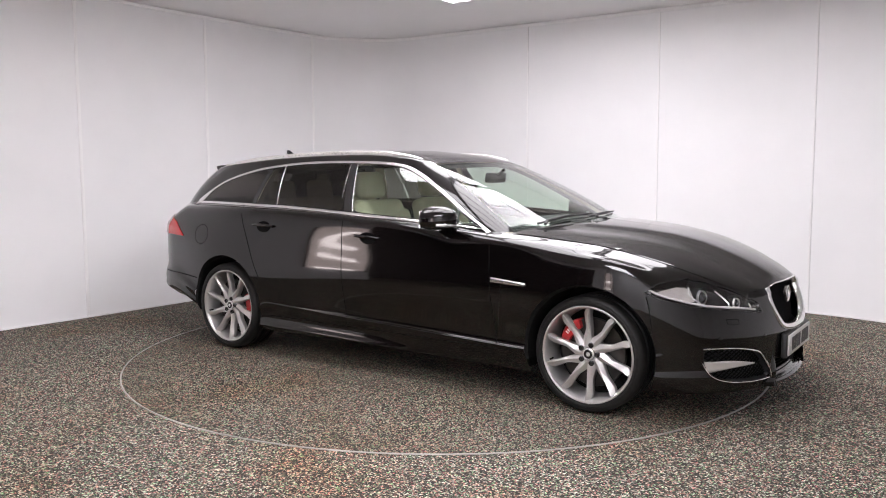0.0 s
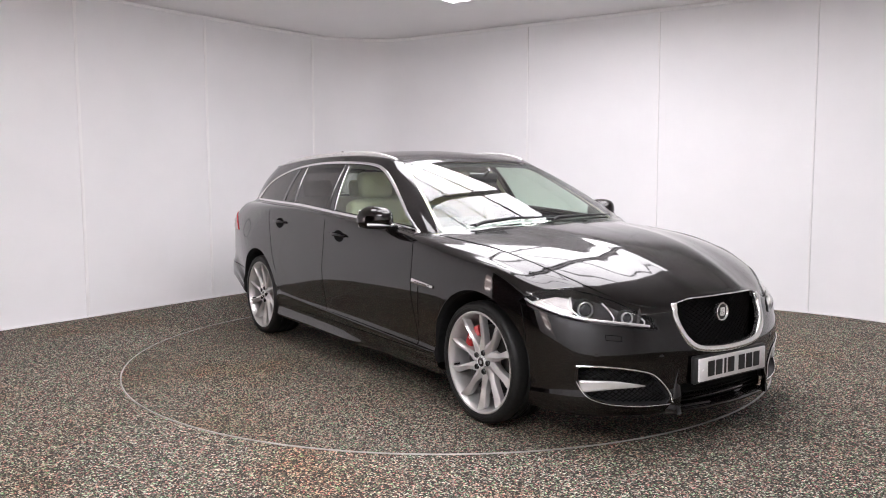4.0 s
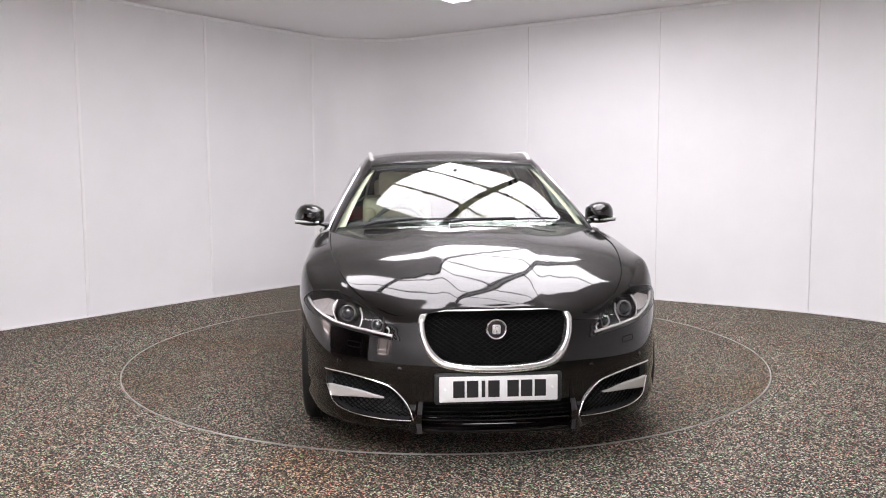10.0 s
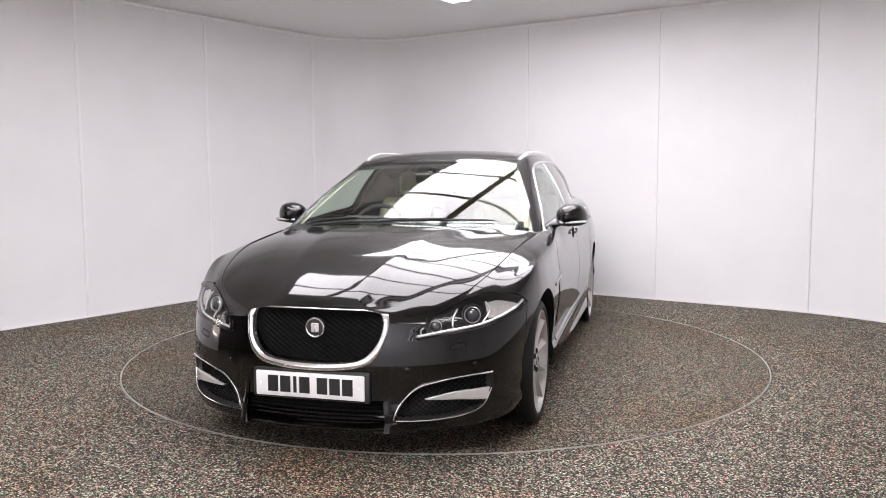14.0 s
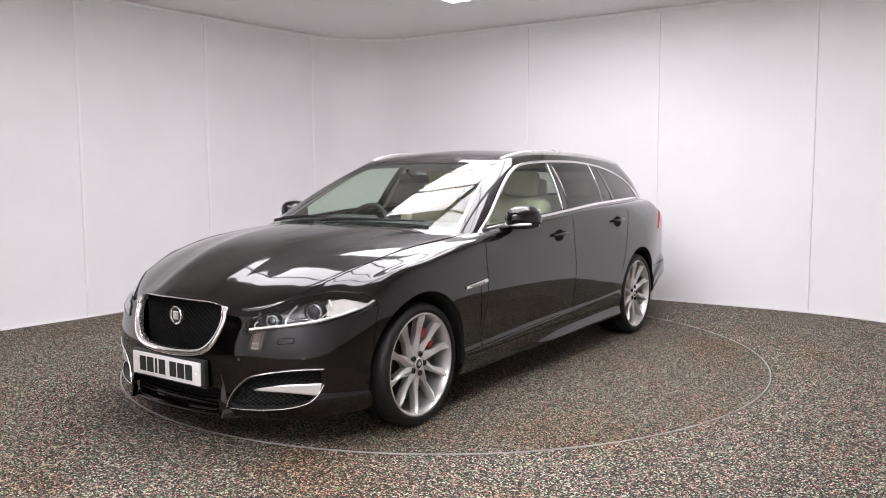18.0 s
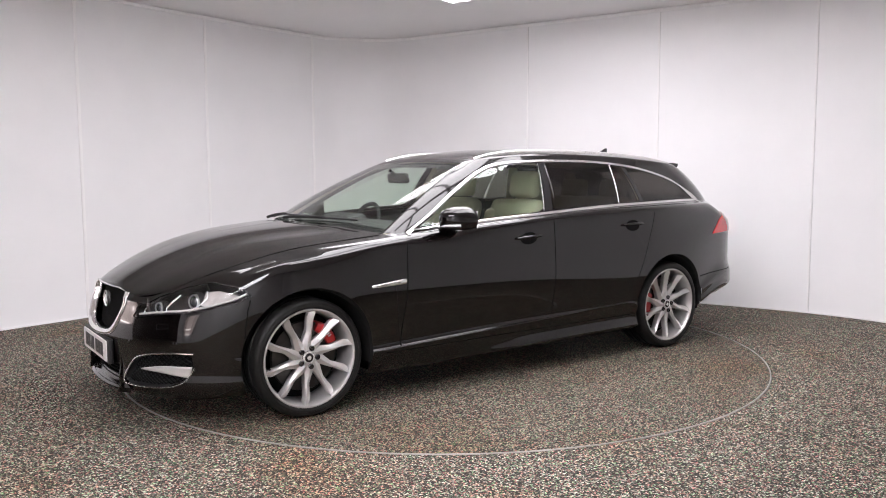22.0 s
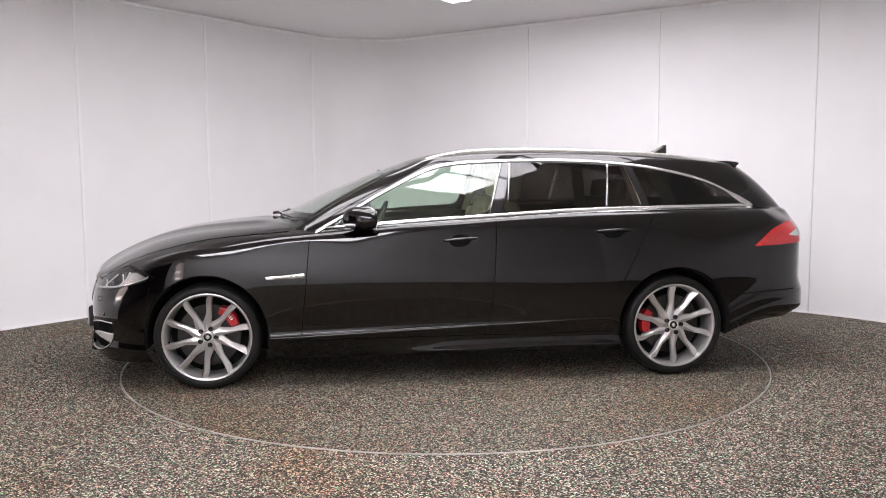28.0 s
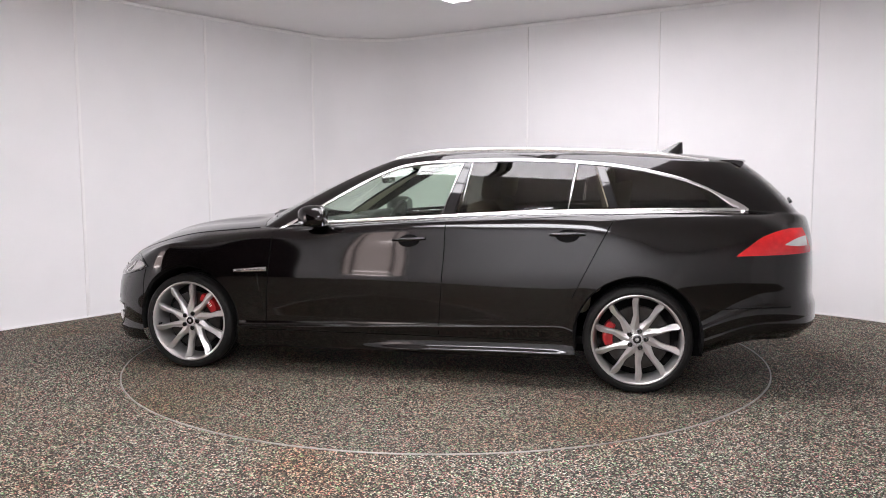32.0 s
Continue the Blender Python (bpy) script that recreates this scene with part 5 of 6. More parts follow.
def build_wheels(car):
    def blade(ang):
        """One swept spoke, root to tip."""
        bm = bmesh.new()
        rows = []
        for t in np.linspace(0, 1, 17):
            r = 0.046 + (0.259 - 0.046) * t
            q = ang - radians(float(np.interp(t, [0, 0.1, 0.2, 0.32, 0.45, 0.6, 0.8, 1.0], [16, 12.5, 8.0, 4.0, 2.0, 2.4, 2.4, 0])))
            w = float(np.interp(t, [0, 0.12, 0.25, 0.45, 0.65, 0.85, 0.95, 1.0], [0.027, 0.029, 0.0235, 0.0165, 0.0175, 0.0205, 0.0155, 0.005]))
            y = -0.026 + 0.02 * t - 0.012 * math.sin(math.pi * t) * (1 - t)
            top = float(np.interp(t, [0, 0.3, 0.7, 1.0], [0.0, 0.1, 0.45, 0.8]))
            slope = 0.014 + 0.006 * t
            er, et = np.array([math.cos(q), 0, math.sin(q)]), np.array([-math.sin(q), 0, math.cos(q)])
            row = []
            for u, d in ((-0.85, -0.05), (-1.0, -slope - 0.006), (-0.93, -slope), (top - 0.12, -0.001), (top + 0.03, 0.0), (max(top + 0.1, 0.9), -0.010), (1.0, -0.016), (0.85, -0.05)):
                row.append(bm.verts.new(tuple(er * (r + 0.010 * (t > 0.97) * (u > 0.3)) + et * (w * u) + np.array([0, y + d, 0]))))
            rows.append(row)
        for a, b in zip(rows, rows[1:]):
            for i in range(8):
                j = (i + 1) % 8
                bm.faces.new((a[i], a[j], b[j], b[i]))
        bm.faces.new(rows[0])
        bm.faces.new(rows[-1][::-1])
        bmesh.ops.recalc_face_normals(bm, faces=bm.faces)
        return bm

    meshes = {}

    def keep(name, bm, mat, sharp=35):
        ob = part(name, bm, mat, sharp=sharp)
        meshes.setdefault(name, []).append(ob.data)
        bpy.data.objects.remove(ob)
    bm = bmesh.new()
    lathe(bm, [(0.232, -0.24), (0.240, -0.235), (0.238, -0.12), (0.240, -0.06), (0.247, -0.025), (0.2515, -0.012), (0.2555, -0.004), (0.261, -0.0015), (0.266, -0.003), (0.267, -0.008), (0.265, -0.016), (0.258, -0.02), (0.25, -0.236)], 96, "Y")
    bmesh.ops.recalc_face_normals(bm, faces=bm.faces)
    keep("wheel", bm, ALLOY)
    bm = bmesh.new()
    prof = [(0.254, -0.235), (0.278, -0.249), (0.296, -0.25), (0.309, -0.243), (0.3165, -0.228)]
    for y in (-0.19, -0.14, -0.125, -0.075):
        prof += [(0.3185, y - 0.01), (0.3115, y - 0.005), (0.3115, y + 0.005), (0.3185, y + 0.01)]
    prof += [(0.3165, -0.025), (0.311, -0.010), (0.300, -0.001), (0.293, 0.0015), (0.288, 0.001), (0.287, 0.0022), (0.279, 0.0028), (0.277, 0.0012), (0.270, 0.0005), (0.265, -0.008), (0.258, -0.02)]
    lathe(bm, prof, 96, "Y")
    bmesh.ops.recalc_face_normals(bm, faces=bm.faces)
    keep("tyre", bm, TYRE, 50)
    for i in range(10):
        keep("spoke", blade(2 * math.pi * i / 10), ALLOY, 24)
    bm = bmesh.new()
    lathe(bm, [(0.088, -0.085), (0.09, -0.056), (0.083, -0.043), (0.064, -0.036), (0.050, -0.033), (0.038, -0.030), (0.034, -0.034), (0.033, -0.06)], 40, "Y")
    bmesh.ops.recalc_face_normals(bm, faces=bm.faces)
    keep("hub", bm, ALLOY)
    bm = bmesh.new()
    lathe(bm, [(0.033, -0.032), (0.032, -0.024), (0.027, -0.0215), (0.026, -0.023), (0.012, -0.021), (0.0005, -0.0205)], 32, "Y")
    keep("centre_cap", bm, SATIN)
    bm = bmesh.new()
    lathe(bm, [(0.0245, -0.0225), (0.022, -0.0212), (0.013, -0.0202), (0.0115, -0.0205)], 28, "Y")
    keep("cap_ring", bm, GLOSS_BLACK)
    for i in range(5):
        q = 2 * math.pi * i / 5 + radians(16)
        bm = bmesh.new()
        lathe(bm, [(0.015, -0.05), (0.015, -0.031), (0.012, -0.028), (0.0105, -0.032), (0.0005, -0.033)], 14, "Y")
        bmesh.ops.translate(bm, vec=(0.0515 * math.cos(q), 0.007, 0.0515 * math.sin(q)), verts=bm.verts)
        keep("wheel_bolt", bm, GLOSS_BLACK)
    bm = bmesh.new()
    tube(bm, [(0.232 * math.cos(-0.55), -0.05, 0.232 * math.sin(-0.55)), (0.228 * math.cos(-0.55), -0.015, 0.228 * math.sin(-0.55))], 0.0055, 8)
    keep("valve", bm, GLOSS_BLACK)
    bm = bmesh.new()
    lathe(bm, [(0.09, -0.10), (0.092, -0.088), (0.10, -0.086), (0.186, -0.086), (0.188, -0.09), (0.188, -0.108), (0.186, -0.112), (0.1, -0.112)], 56, "Y")
    bmesh.ops.recalc_face_normals(bm, faces=bm.faces)
    keep("brake_disc", bm, STEEL)
    bm = bmesh.new()
    lathe(bm, [(0.06, -0.05), (0.065, -0.085), (0.088, -0.088), (0.1, -0.1)], 40, "Y")
    keep("disc_bell", bm, ALLOY_DARK)
    bm = bmesh.new()
    lathe(bm, [(0.25, -0.16), (0.19, -0.15), (0.06, -0.15)], 48, "Y")
    keep("backplate", bm, DARK)
    for axle, front in ((AXLE, True), (-AXLE, False)):
        for s in (1, -1):
            turn = Matrix.Rotation(math.pi if s < 0 else 0, 4, "Z")
            spin = Matrix.Rotation(radians((-24 if s > 0 else -18) if front else -17), 4, "Y")
            y = 0.902 if front else 0.905
            root = None
            for name, ds in meshes.items():
                for d in ds:
                    ob = new(name, d)
                    if root is None:
                        root = tagged(ob, "silver ten-spoke alloy wheel with low-profile tyre")
                        root.parent = car
                        root.matrix_basis = Matrix.Translation((axle, s * y, HUB_Z)) @ turn @ spin
                    else:
                        ob.parent = root
            # red caliper: behind the axle in front, ahead of it at the rear
            a0 = radians(44 if front else 172)
            bm = bmesh.new()
            rows = []
            for t in np.linspace(-0.40, 0.40, 12):
                q = (a0 + t) if s * 1 > 0 else (math.pi - a0 + t)
                if front:
                    q = (math.pi - a0 + t) if s > 0 else (a0 + t)
                else:
                    q = (math.pi - a0 + t) if s > 0 else (a0 + t)
                fade = 1 - 0.25 * abs(t / 0.40) ** 3
                row = []
                for r, yy in ((0.138, -0.078), (0.142, -0.06), (0.165, -0.054), (0.196, -0.058), (0.204, -0.075), (0.204, -0.12)):
                    rr = 0.16 + (r - 0.16) * fade
                    row.append(bm.verts.new((rr * math.cos(q), yy, rr * math.sin(q))))
                rows.append(row)
            for p, q in zip(rows, rows[1:]):
                for i in range(5):
                    bm.faces.new((p[i], p[i + 1], q[i + 1], q[i]))
            bm.faces.new(rows[0])
            bm.faces.new(rows[-1][::-1])
            bmesh.ops.recalc_face_normals(bm, faces=bm.faces)
            cal = part("brake_caliper", bm, CALIPER, root, "red brake caliper")
            cal.matrix_basis = spin.inverted()
            if front:
                mid = (math.pi - a0) if s > 0 else a0
                for i in range(5):
                    q = mid + (i - 2) * 0.075
                    bm = bmesh.new()
                    box(bm, (0.018, 0.003, 0.007), (0.172 * math.cos(q), -0.0545, 0.172 * math.sin(q)), Euler((0, -q, 0)).to_matrix())
                    part("caliper_letter_bar", bm, TRIM_WHITE, cal, smooth=False)
            # arch liner
            bm = bmesh.new()
            for y0, y1, r0, r1 in ((0.935, 0.90, ARCH_R + 0.001, ARCH_R - 0.012), (0.90, 0.58, ARCH_R - 0.012, ARCH_R - 0.002)):
                prev = None
                for i in range(41):
                    q = radians(-12 + 204 * i / 40)
                    yy = y0
                    if y0 > 0.93:
                        try_x, try_z = axle + r0 * math.cos(q), ARCH_Z + r0 * math.sin(q)
                        yy = min(float(on_side(try_x, max(try_z, 0.2), 0.0)[0][1]) + 0.0005, float(np.interp(try_x, [p[0] for p in PLAN], [p[1] for p in PLAN])) - 0.008)
                    edge = float(np.interp(axle + r0 * math.cos(q), [p[0] for p in PLAN], [p[1] for p in PLAN])) - 0.03
                    if y0 < 0.93:
                        yy = min(yy, edge)
                    pr = [bm.verts.new((axle + r * math.cos(q), s * y, ARCH_Z + r * math.sin(q))) for r, y in ((r0, yy), (r1, min(y1, edge, yy - 0.01)))]
                    if prev:
                        bm.faces.new((prev[0], prev[1], pr[1], pr[0]))
                    prev = pr
            part("arch_liner", bm, DARK, car)
            bm = bmesh.new()
            box(bm, (0.78, 0.02, 0.55), (axle, s * 0.57, 0.44))
            part("inner_arch", bm, DARK, car, smooth=False)


def build_roof_and_tail(car):
    for s in (1, -1):
        bm = bmesh.new()
        ks = np.linspace(0, 1, 40)
        pts = []
        for t in ks:
            x = 0.10 - 1.96 * t
            kk = np.linspace(4, 12.5, 200)
            cc = spline(CANT, kk)
            y, z = float(np.interp(x, cc[:, 0], cc[:, 1])), float(np.interp(x, cc[:, 0], cc[:, 2]))
            rise = 0.021 * min(1.0, t / 0.13, (1 - t) / 0.16) ** 0.9 if 0 < t < 1 else 0.0
            pts.append((x, y - 0.028, z + 0.006 + rise))
        rows = []
        for i, p in enumerate(pts):
            row = []
            for c in range(10):
                q = 2 * math.pi * c / 10
                row.append(bm.verts.new((p[0], s * (p[1] + 0.013 * math.cos(q)), p[2] + (0.008 if math.sin(q) > -0.1 else 0.032) * math.sin(q))))
            rows.append(row)
        for a, b in zip(rows, rows[1:]):
            for c in range(10):
                d = (c + 1) % 10
                bm.faces.new((a[c], a[d], b[d], b[c]))
        bm.faces.new(rows[0])
        bm.faces.new(rows[-1])
        bmesh.ops.recalc_face_normals(bm, faces=bm.faces)
        rail = part("roof_rail", bm, SATIN, car, "satin silver roof rail")
    # shark-fin aerial
    bm = bmesh.new()
    rows = []
    for t in np.linspace(0, 1, 8):
        z = 1.415 + 0.072 * t
        x0, x1 = -1.55 - 0.155 * t ** 0.85, -1.735 + 0.004 * t
        w = 0.022 * (1 - t) ** 0.8 + 0.003
        row = []
        for c in range(16):
            q = 2 * math.pi * c / 16
            row.append(bm.verts.new(((x0 + x1) / 2 + (x0 - x1) / 2 * math.cos(q), w * math.sin(q), z)))
        rows.append(row)
    for a, b in zip(rows, rows[1:]):
        for c in range(16):
            d = (c + 1) % 16
            bm.faces.new((a[c], a[d], b[d], b[c]))
    bm.faces.new(rows[-1])
    part("roof_aerial", bm, GLOSS_BLACK, car, "small black shark-fin aerial")
    # spoiler over the tailgate glass
    bm = bmesh.new()
    rows = []
    for y in np.linspace(-0.47, 0.47, 25):
        f = 1 - (abs(y) / 0.5) ** 3 * 0.5
        row = [bm.verts.new(v) for v in ((-1.92, y, 1.345 + 0.03 * f), (-1.99, y, 1.343 + 0.032 * f), (-2.095 + 0.1 * (1 - f), y, 1.337 + 0.032 * f), (-2.11 + 0.11 * (1 - f), y, 1.327 + 0.032 * f), (-2.05, y, 1.312 + 0.03 * f), (-2.02, y, 1.29), (-1.93, y, 1.29))]
        rows.append(row)
    for a, b in zip(rows, rows[1:]):
        for i in range(6):
            bm.faces.new((a[i], a[i + 1], b[i + 1], b[i]))
    bm.faces.new(rows[0])
    bm.faces.new(rows[-1])
    bmesh.ops.recalc_face_normals(bm, faces=bm.faces)
    part("roof_spoiler", bm, PAINT, car, "gloss black tailgate spoiler")
    # rear wiper
    bm = bmesh.new()
    tube(bm, [(-2.40, 0.0, 1.09), (-2.405, 0.0, 1.11), (-2.395, 0.06, 1.115), (-2.36, 0.34, 1.105)], 0.009, 8)
    part("rear_wiper", bm, SATIN_BLACK, car)
    # tail lamps wrap round the corner
    lo = [(-1.99, 0.812), (-2.08, 0.815), (-2.18, 0.818), (-2.27, 0.822), (-2.35, 0.826), (-2.42, 0.83)]
    hi = [(-2.0, 0.822), (-2.06, 0.868), (-2.13, 0.918), (-2.21, 0.948), (-2.29, 0.962), (-2.37, 0.962)]
    lo_d, hi_d = spline(lo, np.linspace(0, 5, 30)), spline(hi, np.linspace(0, 5, 30))
    lamps = both("tail_lamp", sheet(on_side, [tuple(p) for p in lo_d], [tuple(p) for p in hi_d], 8, 0.006, 0.02), RED_LENS, car, "red wrap-round tail lamp")
    wl = [tuple(p) for p in spline([(-2.255, 0.875), (-2.32, 0.868), (-2.385, 0.868)], np.linspace(0, 2, 12))]
    wh = [tuple(p) for p in spline([(-2.26, 0.882), (-2.32, 0.908), (-2.38, 0.92)], np.linspace(0, 2, 12))]
    for ob, lamp in zip(both("reversing_lens", sheet(on_side, wl, wh, 4, 0.0085, 0.004), CLEAR_LENS, car, "pale reversing lens"), lamps):
        ob.parent = lamp
    # round filler flap on the right rear quarter
    ring = [(-1.74 + 0.08 * math.cos(q), 0.837 + 0.072 * math.sin(q)) for q in np.linspace(0, 2 * math.pi, 49)[:-1]]
    vs, fs = strip_on(on_side, ring, 0.004, 0.0006, closed=True)
    mesh_ob("filler_flap", flip(vs), [f[::-1] for f in fs], SHUT, car, "round fuel filler flap outline")
    # exhaust tips and lower valance
    for s in (1, -1):
        bm = bmesh.new()
        lathe(bm, [(0.040, 0.0), (0.046, -0.004), (0.047, -0.1), (0.041, -0.1), (0.040, -0.01)], 28, "X", True)
        bmesh.ops.transform(bm, matrix=Matrix.Translation((-2.36, s * 0.60, 0.365)) @ Matrix.Rotation(math.pi, 4, "Z") @ Matrix.Diagonal((1, 1, 0.8, 1)) , verts=bm.verts)
        bmesh.ops.translate(bm, vec=(-0.03, 0, 0), verts=bm.verts)
        bmesh.ops.recalc_face_normals(bm, faces=bm.faces)
        part("exhaust_tip", bm, CHROME, car, "oval chrome exhaust tip")
    # underbody
    bm = bmesh.new()
    box(bm, (3.6, 1.1, 0.05), (0.0, 0, 0.205), None)
    box(bm, (2.1, 1.6, 0.05), (0, 0, 0.2), None)
    part("underbody", bm, DARK, car, smooth=False)


def build_wipers(car):
    for base, tip, side in (((1.075, -0.10, 1.01), (0.95, 0.56, 1.015), 1), ((1.07, -0.60, 1.0), (1.03, -0.02, 1.03), -1)):
        pts = []
        for t in np.linspace(0, 1, 18):
            y = base[1] + (tip[1] - base[1]) * t
            k = 16 - float(np.interp(abs(y), [0, 0.25, 0.5, 0.7], [0, 1, 2, 3]))
            v = 0.015 + 0.05 * (t if side > 0 else (1 - abs(2 * t - 1)) * 0.4 + t * 0.6)
            p = upper(k, v)
            pts.append((p[0] + 0.008, y, p[2] + 0.010))
        bm = bmesh.new()
        tube(bm, pts, 0.0065, 6, 0.005)
        w = part("wiper", bm, SATIN_BLACK, car, "black windscreen wiper")
        bm = bmesh.new()
        arm = [(pts[0][0] + 0.05, pts[0][1] - 0.05 * side * 0, pts[0][2] + 0.0)] + [(p[0] + 0.012, p[1], p[2] + 0.006) for p in pts[2:11]]
        tube(bm, arm, 0.010, 8, 0.006)
        part("wiper_arm", bm, SATIN_BLACK, w)
    # scuttle between bonnet and glass
    vs, fs = [], []
    ks = np.linspace(12.6, 16, 40)
    b = [spline(GREEN_BASE, np.array(k)) for k in ks]
    full = b + [p * [1, -1, 1] for p in b[-2::-1]]
    for p in full:
        vs += [(p[0] - 0.09, p[1], p[2] - 0.035), (p[0] + 0.02, p[1], p[2] - 0.032), (p[0] + 0.022, p[1], p[2] - 0.06)]
    for i in range(len(full) - 1):
        for j in range(2):
            fs.append((3 * i + j, 3 * i + j + 1, 3 * i + j + 4, 3 * i + j + 3))
    mesh_ob("scuttle", vs, fs, SATIN_BLACK, car)


def build_cabin(car):
    def slab(name, size, at, mat, turn=(0, 0, 0), bevel=0.03, label="", parent=None):
        bm = bmesh.new()
        box(bm, size, at, Euler([radians(a) for a in turn]).to_matrix(), bevel, 4)
        return part(name, bm, mat, parent or car, label, sharp=50)
    slab("cabin_floor", (2.7, 1.5, 0.05), (-0.4, 0, 0.27), CARPET, bevel=0.01)
    slab("bulkhead", (0.04, 1.45, 0.62), (0.98, 0, 0.62), CARPET, bevel=0.01)
    # dashboard with binnacle
    slab("dashboard", (0.46, 1.44, 0.20), (0.70, 0, 0.87), DASH, (0, 4, 0), 0.06, "dark leather dashboard")
    slab("instrument_hood", (0.18, 0.42, 0.10), (0.56, -0.37, 0.955), DASH, (0, 6, 0), 0.04)
    slab("centre_console", (0.9, 0.26, 0.26), (0.05, 0, 0.52), DASH, bevel=0.05)
    # steering wheel on the car's right
    bm = bmesh.new()
    ring = []
    for i in range(33):
        q = 2 * math.pi * i / 32
        ring.append((0.0, 0.185 * math.cos(q), 0.185 * math.sin(q)))
    tube(bm, ring, 0.015, 10)
    box(bm, (0.03, 0.13, 0.10), (0.01, 0, 0), None, 0.012, 3)
    for a in (0, math.pi, -math.pi / 2):
        tube(bm, [(0.008, 0.05 * math.cos(a), 0.05 * math.sin(a)), (0, 0.18 * math.cos(a), 0.18 * math.sin(a))], 0.013, 8)
    bmesh.ops.transform(bm, matrix=Matrix.Translation((0.40, -0.37, 0.90)) @ Matrix.Rotation(radians(-24), 4, "Y"), verts=bm.verts)
    part("steering_wheel", bm, DASH, car, "black three-spoke steering wheel")

    def seat(x, y, width, label):
        cushion = slab("seat", (0.52, width, 0.16), (x, y, 0.50), LEATHER, (0, -8, 0), 0.06, label)
        slab("seat_back", (0.15, width, 0.62), (x - 0.30, y, 0.80), LEATHER, (0, -16, 0), 0.06, parent=cushion)
        for s in (-1, 1):
            slab("bolster", (0.17, 0.10, 0.50), (x - 0.265, y + s * (width / 2 - 0.05), 0.78), LEATHER, (0, -16, 0), 0.045, parent=cushion)
        slab("headrest", (0.10, 0.27, 0.19), (x - 0.425, y, 1.205), LEATHER, (0, -10, 0), 0.045, parent=cushion)
        for s in (-1, 1):
            bm = bmesh.new()
            tube(bm, [(x - 0.40, y + s * 0.05, 1.06), (x - 0.42, y + s * 0.05, 1.16)], 0.006, 8)
            part("headrest_post", bm, CHROME, cushion)
    seat(-0.08, -0.37, 0.52, "cream leather front seat")
    seat(-0.08, 0.37, 0.52, "cream leather front seat")
    bench = slab("rear_bench", (0.5, 1.28, 0.17), (-0.92, 0, 0.52), LEATHER, (0, -8, 0), 0.06, "cream leather rear bench")
    slab("bench_back", (0.16, 1.28, 0.58), (-1.24, 0, 0.82), LEATHER, (0, -20, 0), 0.06, parent=bench)
    for y in (-0.42, 0, 0.42):
        slab("headrest", (0.09, 0.25, 0.15), (-1.36, y, 1.16), LEATHER, (0, -10, 0), 0.04, parent=bench)
    slab("load_cover", (0.8, 1.1, 0.02), (-1.80, 0, 0.99), CARPET, bevel=0.005)
    # headliner under the roof, and pale pillar linings
    n = 24
    rm = spline(ROOF_MID, np.linspace(0.15, len(ROOF_MID) - 1.05, n + 1))
    kk = np.linspace(3.6, 12.9, 200)
    cc = spline(CANT, kk)
    vs, fs = [], []
    for x, z in rm:
        ye, ze = float(np.interp(x, cc[:, 0], cc[:, 1])) - 0.03, float(np.interp(x, cc[:, 0], cc[:, 2])) - 0.035
        for t in np.linspace(-1, 1, 13):
            vs.append((x, ye * t, (z - 0.035) + (ze - z + 0.035) * abs(t) ** 2.4))
    for i in range(n):
        for j in range(12):
            fs.append((i * 13 + j, i * 13 + j + 1, i * 13 + j + 14, i * 13 + j + 13))
    mesh_ob("headliner", vs, fs, CLOTH, car, "pale cloth headliner")
    for s in (1, -1):
        for name, k0, k1, mat in (("pillar_lining", 11.9, 12.6, CLOTH),):
            vs, fs = [], []
            for v in np.linspace(0.0, 1.0, 18):
                for k in np.linspace(k0, k1, 5):
                    p = upper(k, v) * [1, s, 1]
                    vs.append((p[0] - 0.03, p[1] - s * 0.03, p[2] - 0.012))
            for i in range(17):
                for j in range(4):
                    fs.append((i * 5 + j, i * 5 + j + 1, i * 5 + j + 6, i * 5 + j + 5))
            mesh_ob(name, vs, fs, mat, car, "pale windscreen pillar lining")
        for x0, z0, x1, z1, w in ((-0.335, 1.0, -0.425, 1.38, 0.05), (-1.30, 1.04, -1.22, 1.35, 0.09), (-2.05, 1.05, -1.85, 1.30, 0.12)):
            vs, fs = [], []
            for t in np.linspace(0, 1, 8):
                for u in (-0.5, 0.5):
                    p, nn = on_side(x0 + (x1 - x0) * t + w * u, z0 + (z1 - z0) * t, -0.03)
                    vs.append(tuple(p * [1, s, 1]))
            for i in range(7):
                fs.append((2 * i, 2 * i + 1, 2 * i + 3, 2 * i + 2))
            mesh_ob("pillar_lining", vs, fs, CLOTH, car)
        # door linings
        for x0, x1, mat in ((0.80, -0.28, DASH), (-0.33, -1.08, DASH)):
            vs, fs = [], []
            xs = np.linspace(x0, x1, 14)
            for z in np.linspace(0.35, 1.0, 8):
                for x in xs:
                    p, nn = on_side(x, min(z, belt_z(x) - 0.005), -0.05)
                    vs.append(tuple(p * [1, s, 1]))
            for j in range(7):
                for i in range(13):
                    fs.append((j * 14 + i, j * 14 + i + 1, j * 14 + i + 15, j * 14 + i + 14))
            mesh_ob("door_lining", vs, fs, mat, car, "dark door lining")
    # inner mirror
    bm = bmesh.new()
    box(bm, (0.035, 0.24, 0.07), (0.33, 0, 1.255), Euler((0, radians(12), 0)).to_matrix(), 0.014, 3)
    tube(bm, [(0.345, 0, 1.27), (0.40, 0, 1.31)], 0.012, 8)
    part("inner_mirror", bm, GLOSS_BLACK, car, "black rear-view mirror")


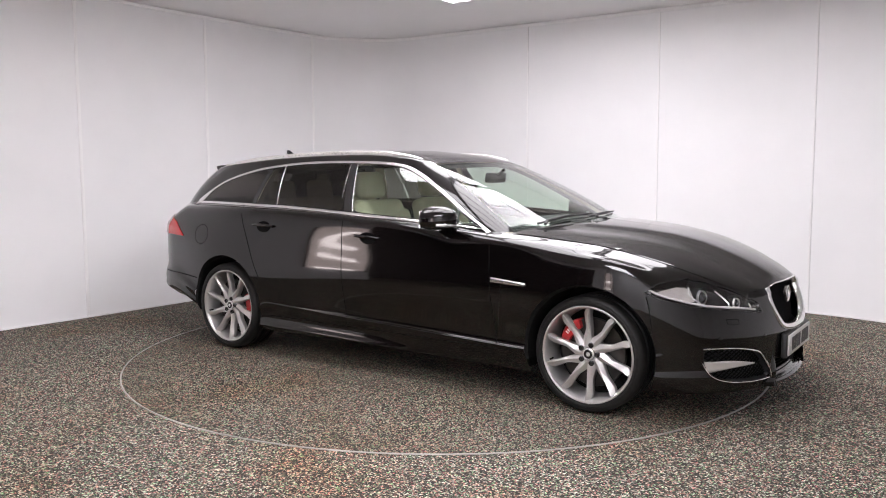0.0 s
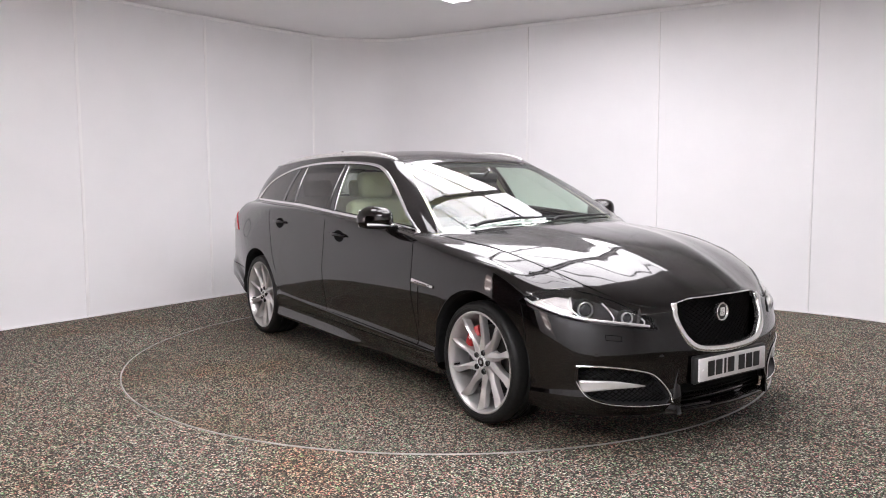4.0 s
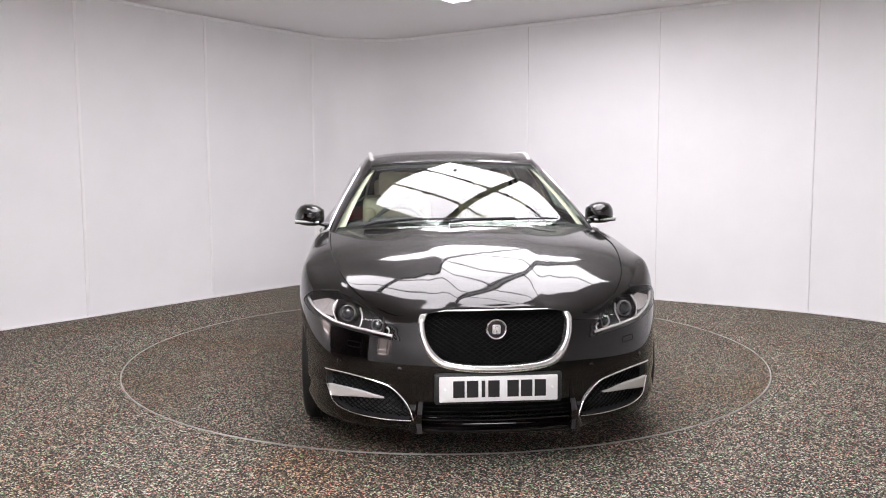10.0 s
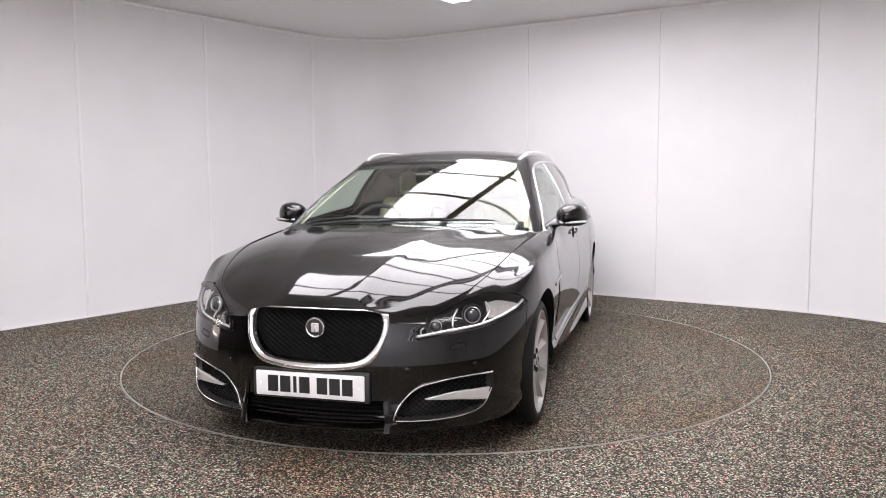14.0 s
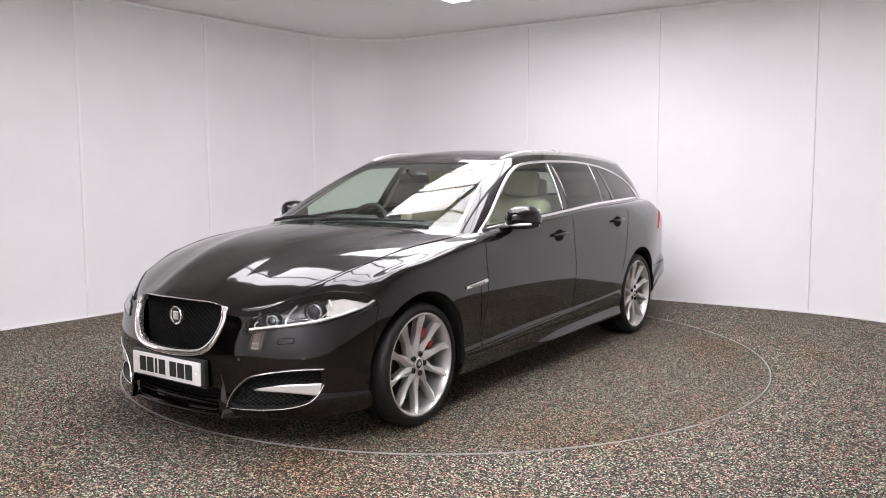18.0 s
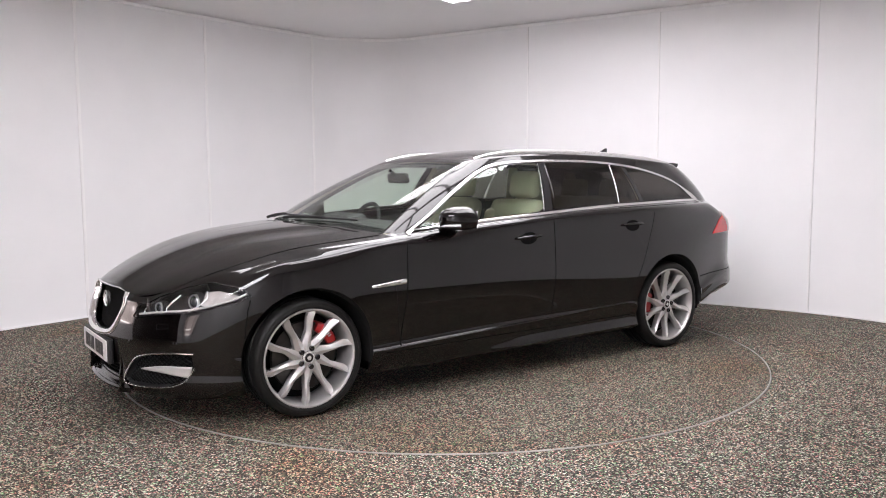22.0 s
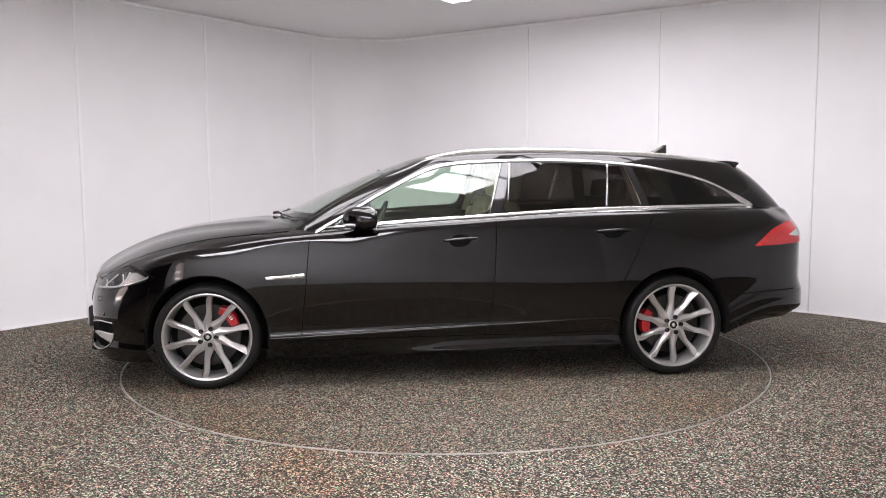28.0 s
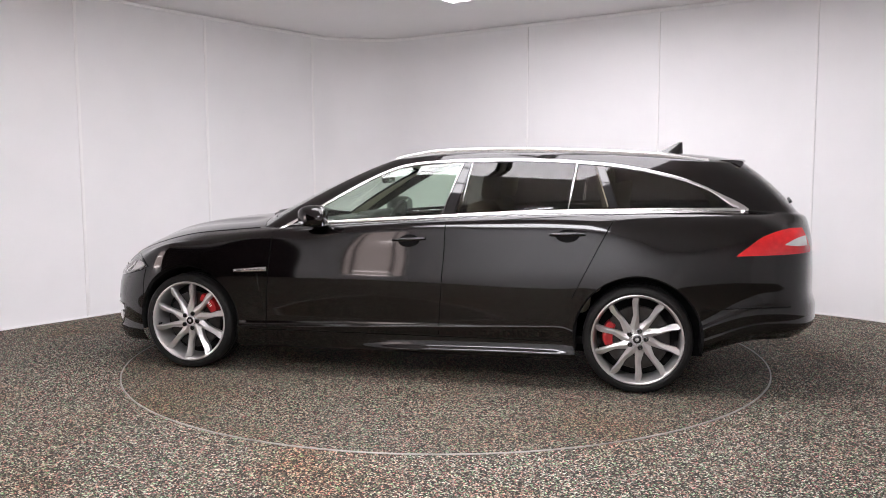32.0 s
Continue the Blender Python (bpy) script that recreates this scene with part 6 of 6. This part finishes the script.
the_car = thing("car", "gloss black estate car, chrome trim, on the turntable", "car")
panels = build_shell(the_car)
build_glass(the_car)
build_trim(the_car)
build_handles(the_car)
build_mirrors(the_car)
build_lamps(the_car)
build_front(the_car)
build_wheels(the_car)
build_roof_and_tail(the_car)
build_wipers(the_car)
build_cabin(the_car)


def motions():
    """The turntable and the car on it turn as one, steadily clockwise."""
    car_rows, deck_rows = [], []
    for t in range(0, 33):
        a = car_angle(t)
        c, s = math.cos(radians(a)), math.sin(radians(a))
        car_rows.append((t, pose(0.0849 * c - 0.0317 * s, 0.0849 * s + 0.0317 * c, 0.005, 0, 0, a)))
        deck_rows.append((t, pose(0, 0, 0, 0, 0, a)))
    walk(the_car, car_rows)
    walk(turntable, deck_rows)


motions()
